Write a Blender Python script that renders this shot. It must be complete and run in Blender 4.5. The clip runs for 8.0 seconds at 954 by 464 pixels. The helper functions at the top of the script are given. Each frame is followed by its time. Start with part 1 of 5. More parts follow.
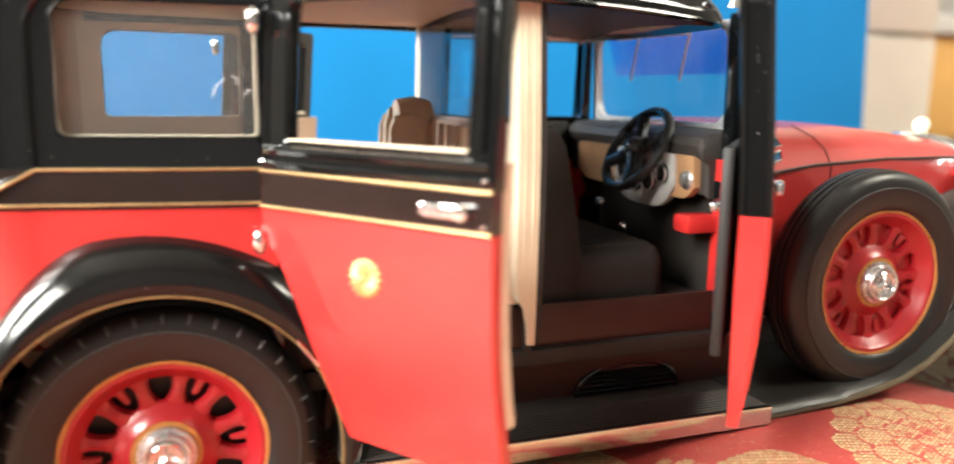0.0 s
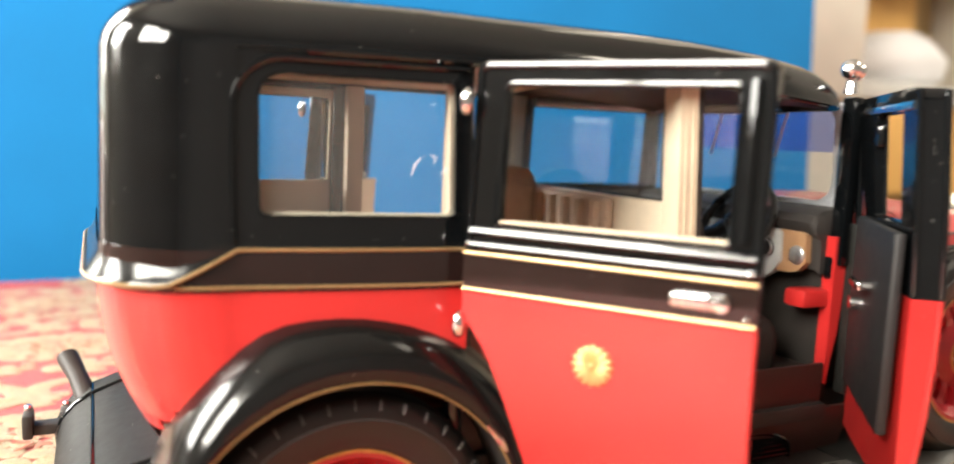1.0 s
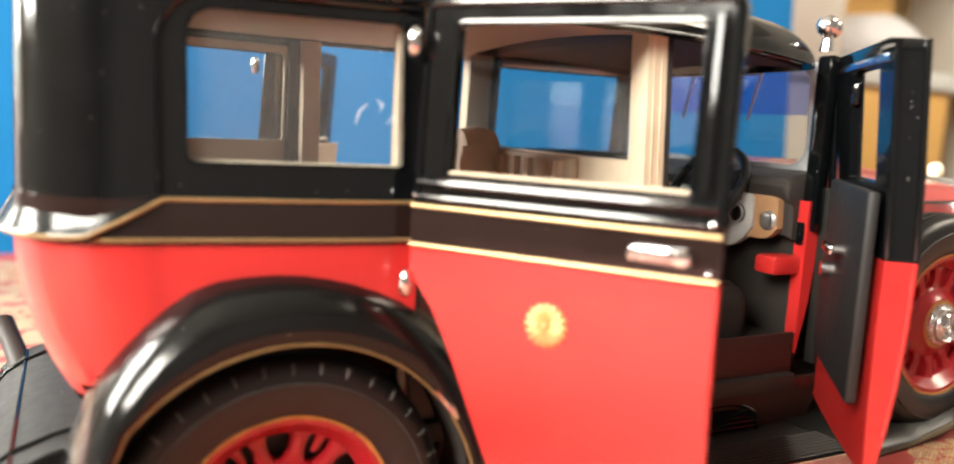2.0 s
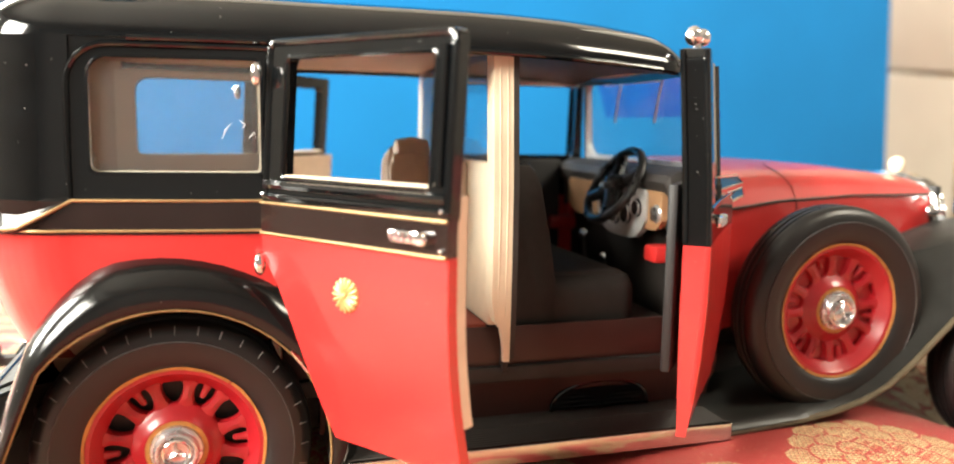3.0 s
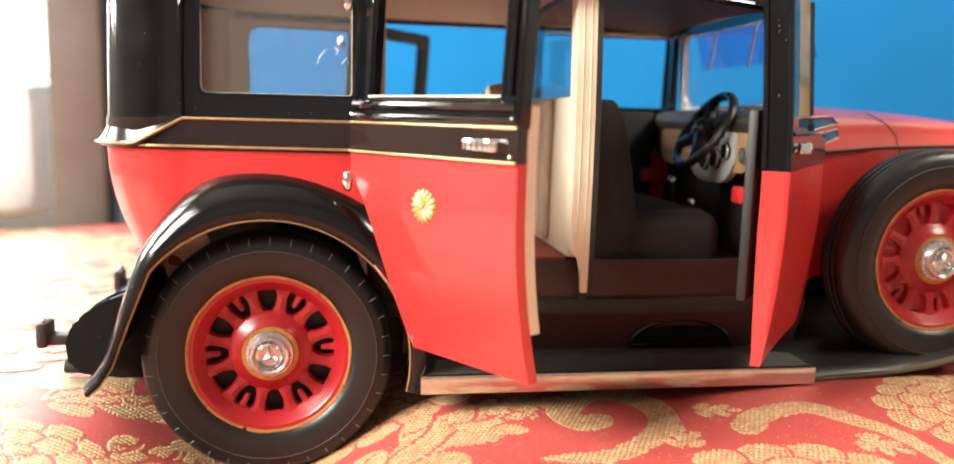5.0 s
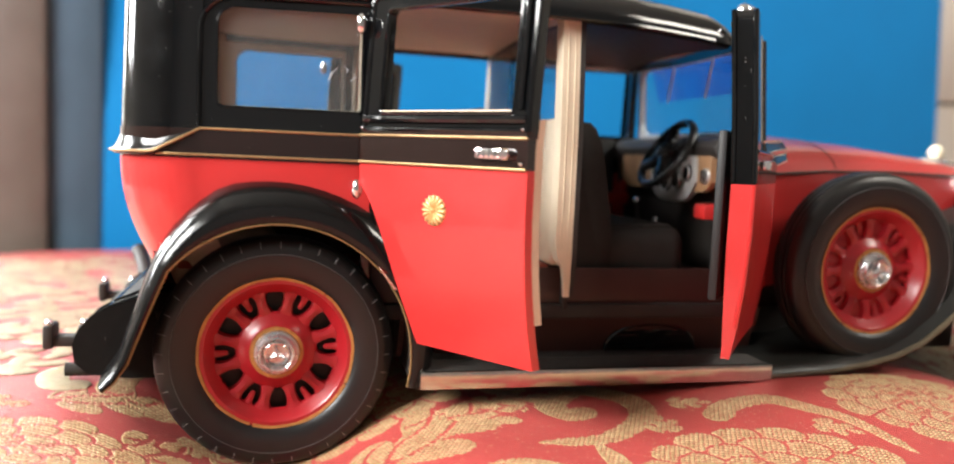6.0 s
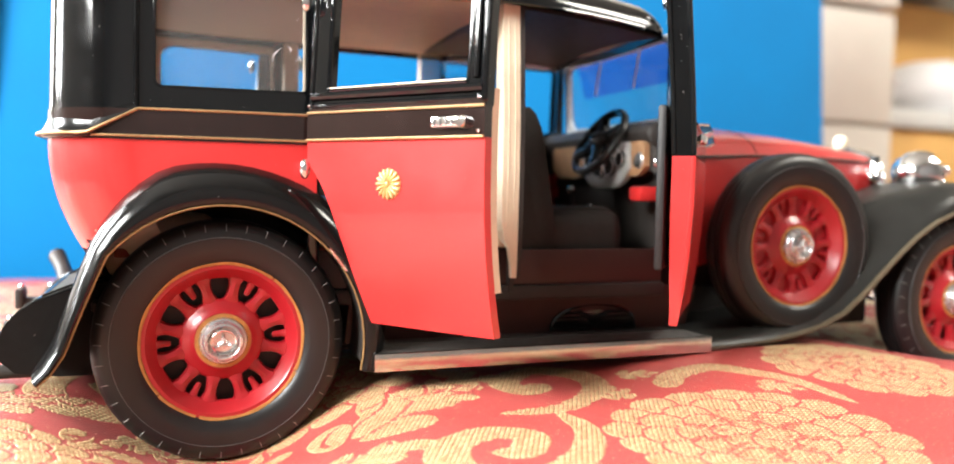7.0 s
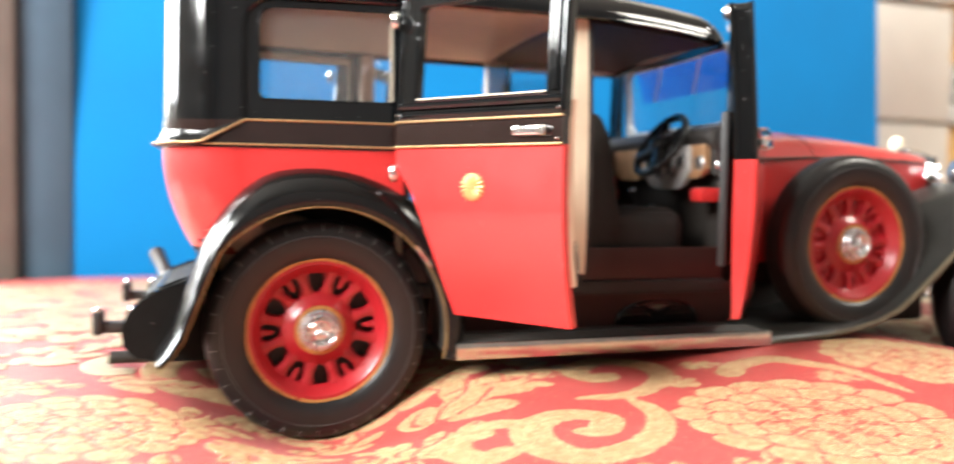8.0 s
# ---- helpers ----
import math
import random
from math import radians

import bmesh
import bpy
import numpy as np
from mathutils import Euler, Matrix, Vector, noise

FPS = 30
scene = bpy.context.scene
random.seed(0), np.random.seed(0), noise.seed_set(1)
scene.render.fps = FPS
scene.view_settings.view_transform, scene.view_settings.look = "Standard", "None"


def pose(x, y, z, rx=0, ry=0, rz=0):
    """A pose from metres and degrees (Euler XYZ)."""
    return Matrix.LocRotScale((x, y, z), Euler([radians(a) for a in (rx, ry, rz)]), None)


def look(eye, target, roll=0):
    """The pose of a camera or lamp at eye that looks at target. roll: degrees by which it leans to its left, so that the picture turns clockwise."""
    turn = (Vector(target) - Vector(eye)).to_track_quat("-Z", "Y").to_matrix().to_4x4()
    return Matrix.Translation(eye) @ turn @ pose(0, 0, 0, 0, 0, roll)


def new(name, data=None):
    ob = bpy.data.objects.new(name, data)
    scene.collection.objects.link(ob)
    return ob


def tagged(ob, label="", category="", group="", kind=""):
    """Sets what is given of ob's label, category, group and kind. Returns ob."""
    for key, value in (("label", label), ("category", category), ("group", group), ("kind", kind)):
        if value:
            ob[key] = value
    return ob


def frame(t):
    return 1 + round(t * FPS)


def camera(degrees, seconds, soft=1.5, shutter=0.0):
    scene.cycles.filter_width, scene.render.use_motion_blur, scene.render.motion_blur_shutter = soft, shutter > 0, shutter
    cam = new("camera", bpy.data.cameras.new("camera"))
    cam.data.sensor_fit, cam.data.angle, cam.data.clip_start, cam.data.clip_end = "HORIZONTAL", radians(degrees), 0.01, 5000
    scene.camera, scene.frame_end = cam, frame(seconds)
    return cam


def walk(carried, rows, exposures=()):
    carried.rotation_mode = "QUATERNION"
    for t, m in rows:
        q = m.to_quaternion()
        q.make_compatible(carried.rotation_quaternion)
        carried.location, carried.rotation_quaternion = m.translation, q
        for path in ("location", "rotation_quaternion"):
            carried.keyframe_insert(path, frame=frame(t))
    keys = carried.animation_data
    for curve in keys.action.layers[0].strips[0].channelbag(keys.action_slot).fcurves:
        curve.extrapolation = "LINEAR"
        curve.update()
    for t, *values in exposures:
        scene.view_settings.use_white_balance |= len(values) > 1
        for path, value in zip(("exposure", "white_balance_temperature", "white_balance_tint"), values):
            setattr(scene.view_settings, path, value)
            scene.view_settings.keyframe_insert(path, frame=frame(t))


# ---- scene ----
cam = camera(61.72, 8.0, 1.8, 0.4)
cam.data.dof.use_dof, cam.data.dof.focus_distance, cam.data.dof.aperture_fstop = True, 0.15, 13.0
PATH = [
    (0, (0.00547, -0.12697, 0.08051), (0.07225, 0.05821, 0.04514), 0.90),
    (0.2, (-0.00757, -0.12326, 0.08038), (0.06428, 0.06016, 0.04577), 1.73),
    (0.5, (-0.02641, -0.12009, 0.08142), (0.05182, 0.06126, 0.04991), 2.88),
    (0.8, (-0.03017, -0.12051, 0.08726), (0.05267, 0.05963, 0.06101), 2.04),
    (1, (-0.03288, -0.10915, 0.08466), (0.05358, 0.06964, 0.06104), 2.40),
    (1.3, (-0.04023, -0.10326, 0.07925), (0.05259, 0.07228, 0.05537), 3.77),
    (1.5, (-0.03746, -0.10215, 0.08004), (0.05607, 0.07288, 0.05514), 3.52),
    (1.7, (-0.03589, -0.10259, 0.07908), (0.05731, 0.07247, 0.05317), 3.66),
    (1.8, (-0.03095, -0.10375, 0.07952), (0.06074, 0.07195, 0.05262), 3.33),
    (1.9, (-0.02726, -0.10406, 0.07950), (0.06356, 0.07204, 0.05228), 2.99),
    (2, (-0.02574, -0.10475, 0.07989), (0.06498, 0.07132, 0.05213), 2.98),
    (2.2, (-0.01743, -0.11614, 0.08277), (0.06379, 0.06448, 0.05482), 2.09),
    (3.3, (0.01392, -0.14778, 0.08059), (0.06887, 0.04255, 0.05307), 0.95),
    (3.5, (0.01464, -0.14574, 0.07717), (0.06637, 0.04531, 0.04846), 0.76),
    (3.7, (0.01562, -0.14652, 0.07717), (0.06607, 0.04492, 0.04883), 0.66),
    (4, (0.01316, -0.14987, 0.07640), (0.06155, 0.04204, 0.04764), 0.65),
    (4.2, (0.00992, -0.15170, 0.07547), (0.05508, 0.04121, 0.04819), 1.44),
    (4.5, (0.01362, -0.15484, 0.07351), (0.04726, 0.04066, 0.04799), 0.81),
    (4.7, (0.01536, -0.15364, 0.07196), (0.04633, 0.04183, 0.04307), 1.48),
    (5.8, (0.01298, -0.15962, 0.06623), (0.05151, 0.03493, 0.04044), 2.13),
    (6, (-0.00060, -0.16476, 0.06472), (0.04820, 0.02831, 0.04620), 2.53),
    (6.2, (-0.00952, -0.16509, 0.06004), (0.05086, 0.02517, 0.04764), 2.47),
    (6.5, (-0.01196, -0.16321, 0.05579), (0.05710, 0.02425, 0.04634), 2.49),
    (6.8, (-0.00942, -0.15886, 0.05494), (0.06288, 0.02734, 0.04474), 1.97),
    (7, (-0.00923, -0.16321, 0.05361), (0.06197, 0.02342, 0.04372), 1.21),
    (7.2, (-0.00955, -0.16206, 0.05368), (0.06148, 0.02460, 0.04309), 1.20),
    (7.5, (-0.00769, -0.15924, 0.05357), (0.06263, 0.02759, 0.04138), 1.04),
    (7.8, (-0.01273, -0.16899, 0.05487), (0.05633, 0.01842, 0.04450), 1.19),
    (8, (-0.01978, -0.17336, 0.05392), (0.04081, 0.01698, 0.04382), 1.01),
]
EXPOSURE = [(0, 0.42, 6400, 5), (0.5, 0.33, 6520, 7), (1, 0.07, 6640, 7), (2, 0.02, 6700, 7), (3.5, 0.53, 6680, 4), (4.5, 0.48, 6680, 5), (5.9, -0.25, 6150, 8), (6.5, 0.12, 6130, 8), (7, 0.32, 6080, 7), (8, 0.26, 6080, 7)]
walk(cam, [(t, look(eye, target, roll)) for t, eye, target, roll in PATH], EXPOSURE)

# ---- light ----
world = bpy.data.worlds.new("room_world")
scene.world = world
world.use_nodes = True
world.node_tree.nodes["Background"].inputs[0].default_value = (1.0, 0.9, 0.78, 1)
world.node_tree.nodes["Background"].inputs[1].default_value = 0.8


def lamp(name, eye, target, size_x, size_y, watts, colour):
    data = bpy.data.lights.new(name, "AREA")
    data.shape, data.size, data.size_y, data.energy, data.color = "RECTANGLE", size_x, size_y, watts, colour
    ob = new(name, data)
    ob.matrix_world = look(eye, target)
    return ob


# added key and side lamps for unseen west windows; daylight of the north window
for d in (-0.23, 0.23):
    lamp("west_key_lamp", (-1.41, -0.5 + d, 0.9), (0.05, 0.05, 0.03), 0.44, 0.6, 48, (1.0, 0.95, 0.88))
    lamp("west_side_lamp", (-1.41, 0.85 + d * 0.6, 0.7), (0.0, 0.05, 0.05), 0.26, 0.8, 30, (1.0, 0.97, 0.93))
lamp("north_window_daylight", (-0.7, 1.372, 0.56), (-0.05, 0.0, 0.0), 0.52, 0.84, 48, (1.0, 0.97, 0.92))
# unseen fill lamp added under the ceiling to brighten the shelves
lamp("shelf_fill_lamp", (1.35, -0.55, 1.4), (1.0, 0.75, 0.1), 0.7, 0.5, 34, (1.0, 0.9, 0.76))

# ---- materials ----
def nodes_of(name):
    mat = bpy.data.materials.new(name)
    mat.use_nodes = True
    tree = mat.node_tree
    return mat, tree, tree.nodes["Principled BSDF"]


def material(name, colour, rough=0.4, metal=0.0, coat=0.0, vary=0.12, scale=300.0, bump=0.0, bump_scale=1500.0, specular=0.5, wear=0.0, dust=0.0):
    """A painted, metal, plastic or rubber surface with grain and blotches at two scales."""
    mat, tree, bsdf = nodes_of(name)
    n, link = tree.nodes.new, tree.links.new
    coord = n("ShaderNodeTexCoord")
    big, fine = n("ShaderNodeTexNoise"), n("ShaderNodeTexNoise")
    big.inputs["Scale"].default_value, fine.inputs["Scale"].default_value = scale * 0.12, scale
    big.inputs["Detail"].default_value = fine.inputs["Detail"].default_value = 5.0
    for tex in (big, fine):
        link(coord.outputs["Object"], tex.inputs["Vector"])
    both = n("ShaderNodeMath")
    both.operation = "ADD"
    link(big.outputs["Fac"], both.inputs[0]), link(fine.outputs["Fac"], both.inputs[1])
    ramp = n("ShaderNodeMapRange")
    ramp.inputs["From Min"].default_value, ramp.inputs["From Max"].default_value = 0.6, 1.4
    ramp.inputs["To Min"].default_value, ramp.inputs["To Max"].default_value = 1 - vary, 1 + vary
    link(both.outputs[0], ramp.inputs["Value"])
    mix = n("ShaderNodeMix")
    mix.data_type, mix.blend_type = "RGBA", "MULTIPLY"
    mix.inputs["Factor"].default_value = 1.0
    mix.inputs["A"].default_value = (*colour, 1)
    link(ramp.outputs["Result"], mix.inputs["B"])
    link(mix.outputs["Result"], bsdf.inputs["Base Color"])
    if dust:
        # single pale specks of dust, one in about every third cell
        cells, spot, pick, chosen, over = n("ShaderNodeTexVoronoi"), n("ShaderNodeMapRange"), n("ShaderNodeMath"), n("ShaderNodeMath"), n("ShaderNodeMix")
        cells.inputs["Scale"].default_value = 480.0
        spot.inputs["From Min"].default_value, spot.inputs["From Max"].default_value = 0.022, 0.05
        spot.inputs["To Min"].default_value, spot.inputs["To Max"].default_value = dust, 0.0
        pick.operation, chosen.operation = "GREATER_THAN", "MULTIPLY"
        pick.inputs[1].default_value = 0.56
        over.data_type = "RGBA"
        over.inputs["B"].default_value = (0.5, 0.48, 0.45, 1)
        link(coord.outputs["Object"], cells.inputs["Vector"])
        link(cells.outputs["Distance"], spot.inputs["Value"]), link(cells.outputs["Color"], pick.inputs[0])
        link(spot.outputs["Result"], chosen.inputs[0]), link(pick.outputs[0], chosen.inputs[1])
        link(chosen.outputs[0], over.inputs["Factor"]), link(mix.outputs["Result"], over.inputs["A"])
        link(over.outputs["Result"], bsdf.inputs["Base Color"])
    gloss = n("ShaderNodeMapRange")
    gloss.inputs["From Min"].default_value, gloss.inputs["From Max"].default_value = 0.35, 0.75
    gloss.inputs["To Min"].default_value, gloss.inputs["To Max"].default_value = rough, min(1.0, rough + 0.08 + wear)
    link(fine.outputs["Fac"], gloss.inputs["Value"])
    link(gloss.outputs["Result"], bsdf.inputs["Roughness"])
    bsdf.inputs["Metallic"].default_value = metal
    bsdf.inputs["Coat Weight"].default_value = coat
    bsdf.inputs["Coat Roughness"].default_value = 0.04
    bsdf.inputs["Specular IOR Level"].default_value = specular
    if bump:
        grain, relief = n("ShaderNodeTexNoise"), n("ShaderNodeBump")
        grain.inputs["Scale"].default_value, grain.inputs["Detail"].default_value = bump_scale, 3.0
        relief.inputs["Strength"].default_value, relief.inputs["Distance"].default_value = bump, 0.0002
        link(coord.outputs["Object"], grain.inputs["Vector"])
        link(grain.outputs["Fac"], relief.inputs["Height"])
        link(relief.outputs["Normal"], bsdf.inputs["Normal"])
    return mat


def glass(name, tint=(1, 1, 1), rough=0.02, haze=0.02):
    """A thin clear pane: mostly see-through, with a glossy face."""
    mat, tree, bsdf = nodes_of(name)
    n, link = tree.nodes.new, tree.links.new
    clear, shine, mix, weight = n("ShaderNodeBsdfTransparent"), n("ShaderNodeBsdfGlossy"), n("ShaderNodeMixShader"), n("ShaderNodeLayerWeight")
    clear.inputs["Color"].default_value = (*tint, 1)
    shine.inputs["Roughness"].default_value = rough
    weight.inputs["Blend"].default_value = 0.5
    power, scale = n("ShaderNodeMath"), n("ShaderNodeMapRange")
    power.operation = "POWER"
    power.inputs[1].default_value = 4.0
    scale.inputs["To Min"].default_value, scale.inputs["To Max"].default_value = 0.025, 0.5
    link(weight.outputs["Facing"], power.inputs[0]), link(power.outputs[0], scale.inputs["Value"])
    link(scale.outputs["Result"], mix.inputs[0]), link(clear.outputs[0], mix.inputs[1]), link(shine.outputs[0], mix.inputs[2])
    dust, both, spots, fade = n("ShaderNodeBsdfDiffuse"), n("ShaderNodeMixShader"), n("ShaderNodeTexNoise"), n("ShaderNodeMapRange")
    dust.inputs["Color"].default_value = (0.8, 0.78, 0.75, 1)
    spots.inputs["Scale"].default_value, spots.inputs["Detail"].default_value = 90.0, 6.0
    fade.inputs["From Min"].default_value, fade.inputs["From Max"].default_value = 0.35, 0.8
    fade.inputs["To Min"].default_value, fade.inputs["To Max"].default_value = haze * 0.5, haze * 2
    link(spots.outputs["Fac"], fade.inputs["Value"]), link(fade.outputs["Result"], both.inputs[0])
    link(mix.outputs[0], both.inputs[1]), link(dust.outputs[0], both.inputs[2])
    link(both.outputs[0], tree.nodes["Material Output"].inputs["Surface"])
    return mat


RED = material("red_enamel", (0.54, 0.026, 0.025), 0.34, coat=0.65, vary=0.06, scale=120, bump=0.015, bump_scale=500, specular=0.42, dust=0.25)
WHEELRED = material("crimson_enamel", (0.34, 0.011, 0.017), 0.3, coat=0.2, vary=0.08, scale=150, bump=0.05, bump_scale=900)
MAROON = material("dark_maroon_sill", (0.048, 0.02, 0.016), 0.4, vary=0.2, scale=200)
BLACK = material("black_enamel", (0.0035, 0.0042, 0.0048), 0.06, coat=0.15, vary=0.2, scale=200, bump=0.03, bump_scale=600, specular=0.48, dust=0.7)
GLOSSY = material("glossy_black_plastic", (0.014, 0.0135, 0.013), 0.26, vary=0.15, scale=300, specular=0.4)
SATIN = material("satin_black_plastic", (0.034, 0.030, 0.0275), 0.5, specular=0.3, vary=0.2, scale=400, bump=0.15, bump_scale=2500)
TRIM = material("dark_grey_trim", (0.016, 0.016, 0.0165), 0.5, vary=0.15, scale=500, bump=0.1)
FENDERBLACK = material("black_fender_enamel", (0.0065, 0.0066, 0.0066), 0.13, vary=0.2, scale=200, bump=0.08, bump_scale=500, specular=0.4, dust=0.7)
DULLBLACK = material("dull_black_enamel", (0.016, 0.016, 0.0145), 0.34, vary=0.25, scale=250, bump=0.05, bump_scale=700, specular=0.3)
DUSTY = material("dusty_black", (0.009, 0.0088, 0.0085), 0.5, vary=0.35, scale=500, bump=0.12, bump_scale=900, specular=0.1, dust=1.0)
RUBBER = material("tyre_rubber", (0.0088, 0.0085, 0.0084), 0.34, vary=0.25, scale=400, bump=0.12, bump_scale=1800)
CAP = material("dull_chrome", (0.6, 0.6, 0.6), 0.24, metal=0.85, vary=0.08, bump=0.1, bump_scale=900)
CHROME = material("chrome", (0.9, 0.9, 0.9), 0.11, metal=1.0, vary=0.05, bump=0.06, bump_scale=500)
STRIP = material("polished_steel", (0.66, 0.6, 0.55), 0.13, metal=1.0, vary=0.2, bump=0.08)
GOLD = material("gold_paint", (0.42, 0.2, 0.055), 0.42, metal=0.3, vary=0.3, scale=900, bump=0.2)
BAND = material("dark_brown_band", (0.0165, 0.0088, 0.0078), 0.1, coat=0.3, vary=0.2, scale=200, bump=0.03, bump_scale=600, dust=0.5)
LINE = material("cream_gold_line", (0.4, 0.27, 0.13), 0.3, metal=0.6, vary=0.2, scale=900, bump=0.15)
GILT = material("gilt_disc", (0.3, 0.17, 0.06), 0.5, metal=0.4, vary=0.15, scale=700)
BADGE = material("bright_gold", (0.8, 0.58, 0.27), 0.38, metal=0.5, vary=0.1)
CREAM = material("cream_plastic", (0.74, 0.63, 0.47), 0.45, vary=0.08, scale=300, bump=0.06)
LINING = material("tan_headlining", (0.64, 0.5, 0.37), 0.6, vary=0.1, scale=400, bump=0.15)
DARKSEAT = material("black_seat_plastic", (0.028, 0.024, 0.0215), 0.55, specular=0.15, vary=0.2, scale=500, bump=0.2)
SEAT = material("tan_seat_plastic", (0.5, 0.39, 0.29), 0.55, vary=0.15, scale=400, bump=0.15)
CARPET = material("red_brown_carpet", (0.3, 0.07, 0.045), 0.8, vary=0.3, scale=1500, bump=0.5)
WOOD = material("dash_wood", (0.4, 0.23, 0.12), 0.3, vary=0.25, scale=250)
DIAL = material("dash_grey", (0.46, 0.46, 0.45), 0.35, vary=0.25, scale=300)
SILVERY = material("satin_silver", (0.62, 0.62, 0.62), 0.3, metal=0.8, vary=0.2, scale=900)
LIPGOLD = material("worn_lip_gold", (0.24, 0.145, 0.06), 0.6, specular=0.2, vary=0.3, scale=700, bump=0.2)
OLIVE = material("dull_olive_lip", (0.1, 0.08, 0.05), 0.5, specular=0.3, vary=0.25, scale=500, bump=0.15)
IVORY = material("ivory_enamel", (0.75, 0.68, 0.5), 0.25, vary=0.08)
GLASS = glass("clear_pane", (0.93, 0.95, 0.96))
HAZY = glass("smudged_pane", (0.9, 0.92, 0.93), haze=0.03)
SMOKE = glass("tinted_visor", (0.62, 0.68, 0.97))
BLUE = material("blue_board", (0.011, 0.185, 0.47), 0.7, specular=0.12, vary=0.1, scale=14, bump=0.1, bump_scale=150)
# unseen walls: tones set for bounce fill and dark reflections on the car
DIM = material("pale_wall", (0.27, 0.25, 0.225), 0.8, vary=0.1, scale=12, bump=0.2, bump_scale=60)
TAUPE = material("taupe_wall", (0.16, 0.15, 0.145), 0.8, vary=0.1, scale=12, bump=0.2, bump_scale=60)
WALLP = material("cream_wall", (0.62, 0.58, 0.51), 0.7, vary=0.08, scale=20, bump=0.2, bump_scale=60)
POSTM = material("brown_post", (0.12, 0.1, 0.088), 0.5, vary=0.2, scale=40)
SLATE = material("shaded_board_slate", (0.07, 0.11, 0.155), 0.8, specular=0.1, vary=0.15, scale=40)
TABLE = material("table_wood", (0.25, 0.15, 0.08), 0.5, vary=0.2, scale=30)
WHITE = material("white_cloth", (0.8, 0.8, 0.82), 0.8, vary=0.06, scale=30)
ORANGE = material("orange_carton", (0.72, 0.42, 0.13), 0.6, vary=0.08, scale=30)
PURPLE = material("purple_packet", (0.28, 0.13, 0.4), 0.5, vary=0.2, scale=60)
TAN = material("tan_carton", (0.5, 0.36, 0.18), 0.65, vary=0.1, scale=40)
DARKBR = material("dark_brown_bowl", (0.12, 0.085, 0.045), 0.5, vary=0.2, scale=60)


# ---- mesh tools, in millimetres ----
MM = 0.001
CY = 39.5  # the car's middle plane


def finish(bm, sharp=35.0):
    bmesh.ops.remove_doubles(bm, verts=bm.verts, dist=1e-4)
    bmesh.ops.recalc_face_normals(bm, faces=bm.faces)
    for v in bm.verts:
        v.co *= MM
    me = bpy.data.meshes.new("mesh")
    bm.to_mesh(me)
    bm.free()
    me.polygons.foreach_set("use_smooth", [True] * len(me.polygons))
    me.set_sharp_from_angle(angle=radians(sharp))
    return me


def part(name, bm, mat, parent=None, label="", m=None, sharp=35.0):
    """Links a bmesh in millimetres, or a mesh already made, as one mesh object under a thing or a part."""
    if m is not None and isinstance(bm, bmesh.types.BMesh):
        bm.transform(m)
    me = finish(bm, sharp) if isinstance(bm, bmesh.types.BMesh) else bm
    if not me.materials:
        me.materials.append(mat)
    me.name = name
    ob = new(name, me)
    if parent is not None:
        ob.parent = parent
        if parent.type == "EMPTY":
            ob.matrix_parent_inverse = Matrix.Translation(-parent.location)
    return tagged(ob, label) if label else ob


def thing(name, base, label, category, **more):
    ob = new(name)
    ob.location = Vector(base) * MM
    ob.empty_display_size = 0.01
    return tagged(ob, label, category, **more)


def grid(rows, closed=False, cap=False):
    """A sheet through rows of points; closed joins the ends of each row."""
    bm = bmesh.new()
    vs = [[bm.verts.new(p) for p in row] for row in rows]
    count = len(rows[0])
    for a, b in zip(vs, vs[1:]):
        for i in range(count if closed else count - 1):
            j = (i + 1) % count
            bm.faces.new((a[i], a[j], b[j], b[i]))
    if cap:
        bm.faces.new(vs[0]), bm.faces.new(reversed(vs[-1]))
    return bm


def shell(rows, offset, closed=False):
    """A sheet with thickness: the same rows again, moved by offset(point), and the rims between them."""
    bm = grid(rows, closed)
    inner = [[Vector(p) + Vector(offset(p)) for p in row] for row in rows]
    other = grid(inner, closed)
    me = bpy.data.meshes.new("tmp")
    other.to_mesh(me)
    other.free()
    bm.from_mesh(me)
    bpy.data.meshes.remove(me)

    def rim(a, b, loop):
        va, vb = [bm.verts.new(p) for p in a], [bm.verts.new(p) for p in b]
        for i in range(len(a) if loop else len(a) - 1):
            j = (i + 1) % len(a)
            bm.faces.new((va[i], va[j], vb[j], vb[i]))
    rim(rows[0], inner[0], closed), rim(rows[-1], inner[-1], closed)
    if not closed:
        rim([r[0] for r in rows], [r[0] for r in inner], False)
        rim([r[-1] for r in rows], [r[-1] for r in inner], False)
    return bm


def lathe(profile, seg=48):
    """Turns (radius, y) pairs round the y axis."""
    return grid([[(r * math.cos(a), y, r * math.sin(a)) for a in (math.tau * i / seg for i in range(seg))] for r, y in profile], True)


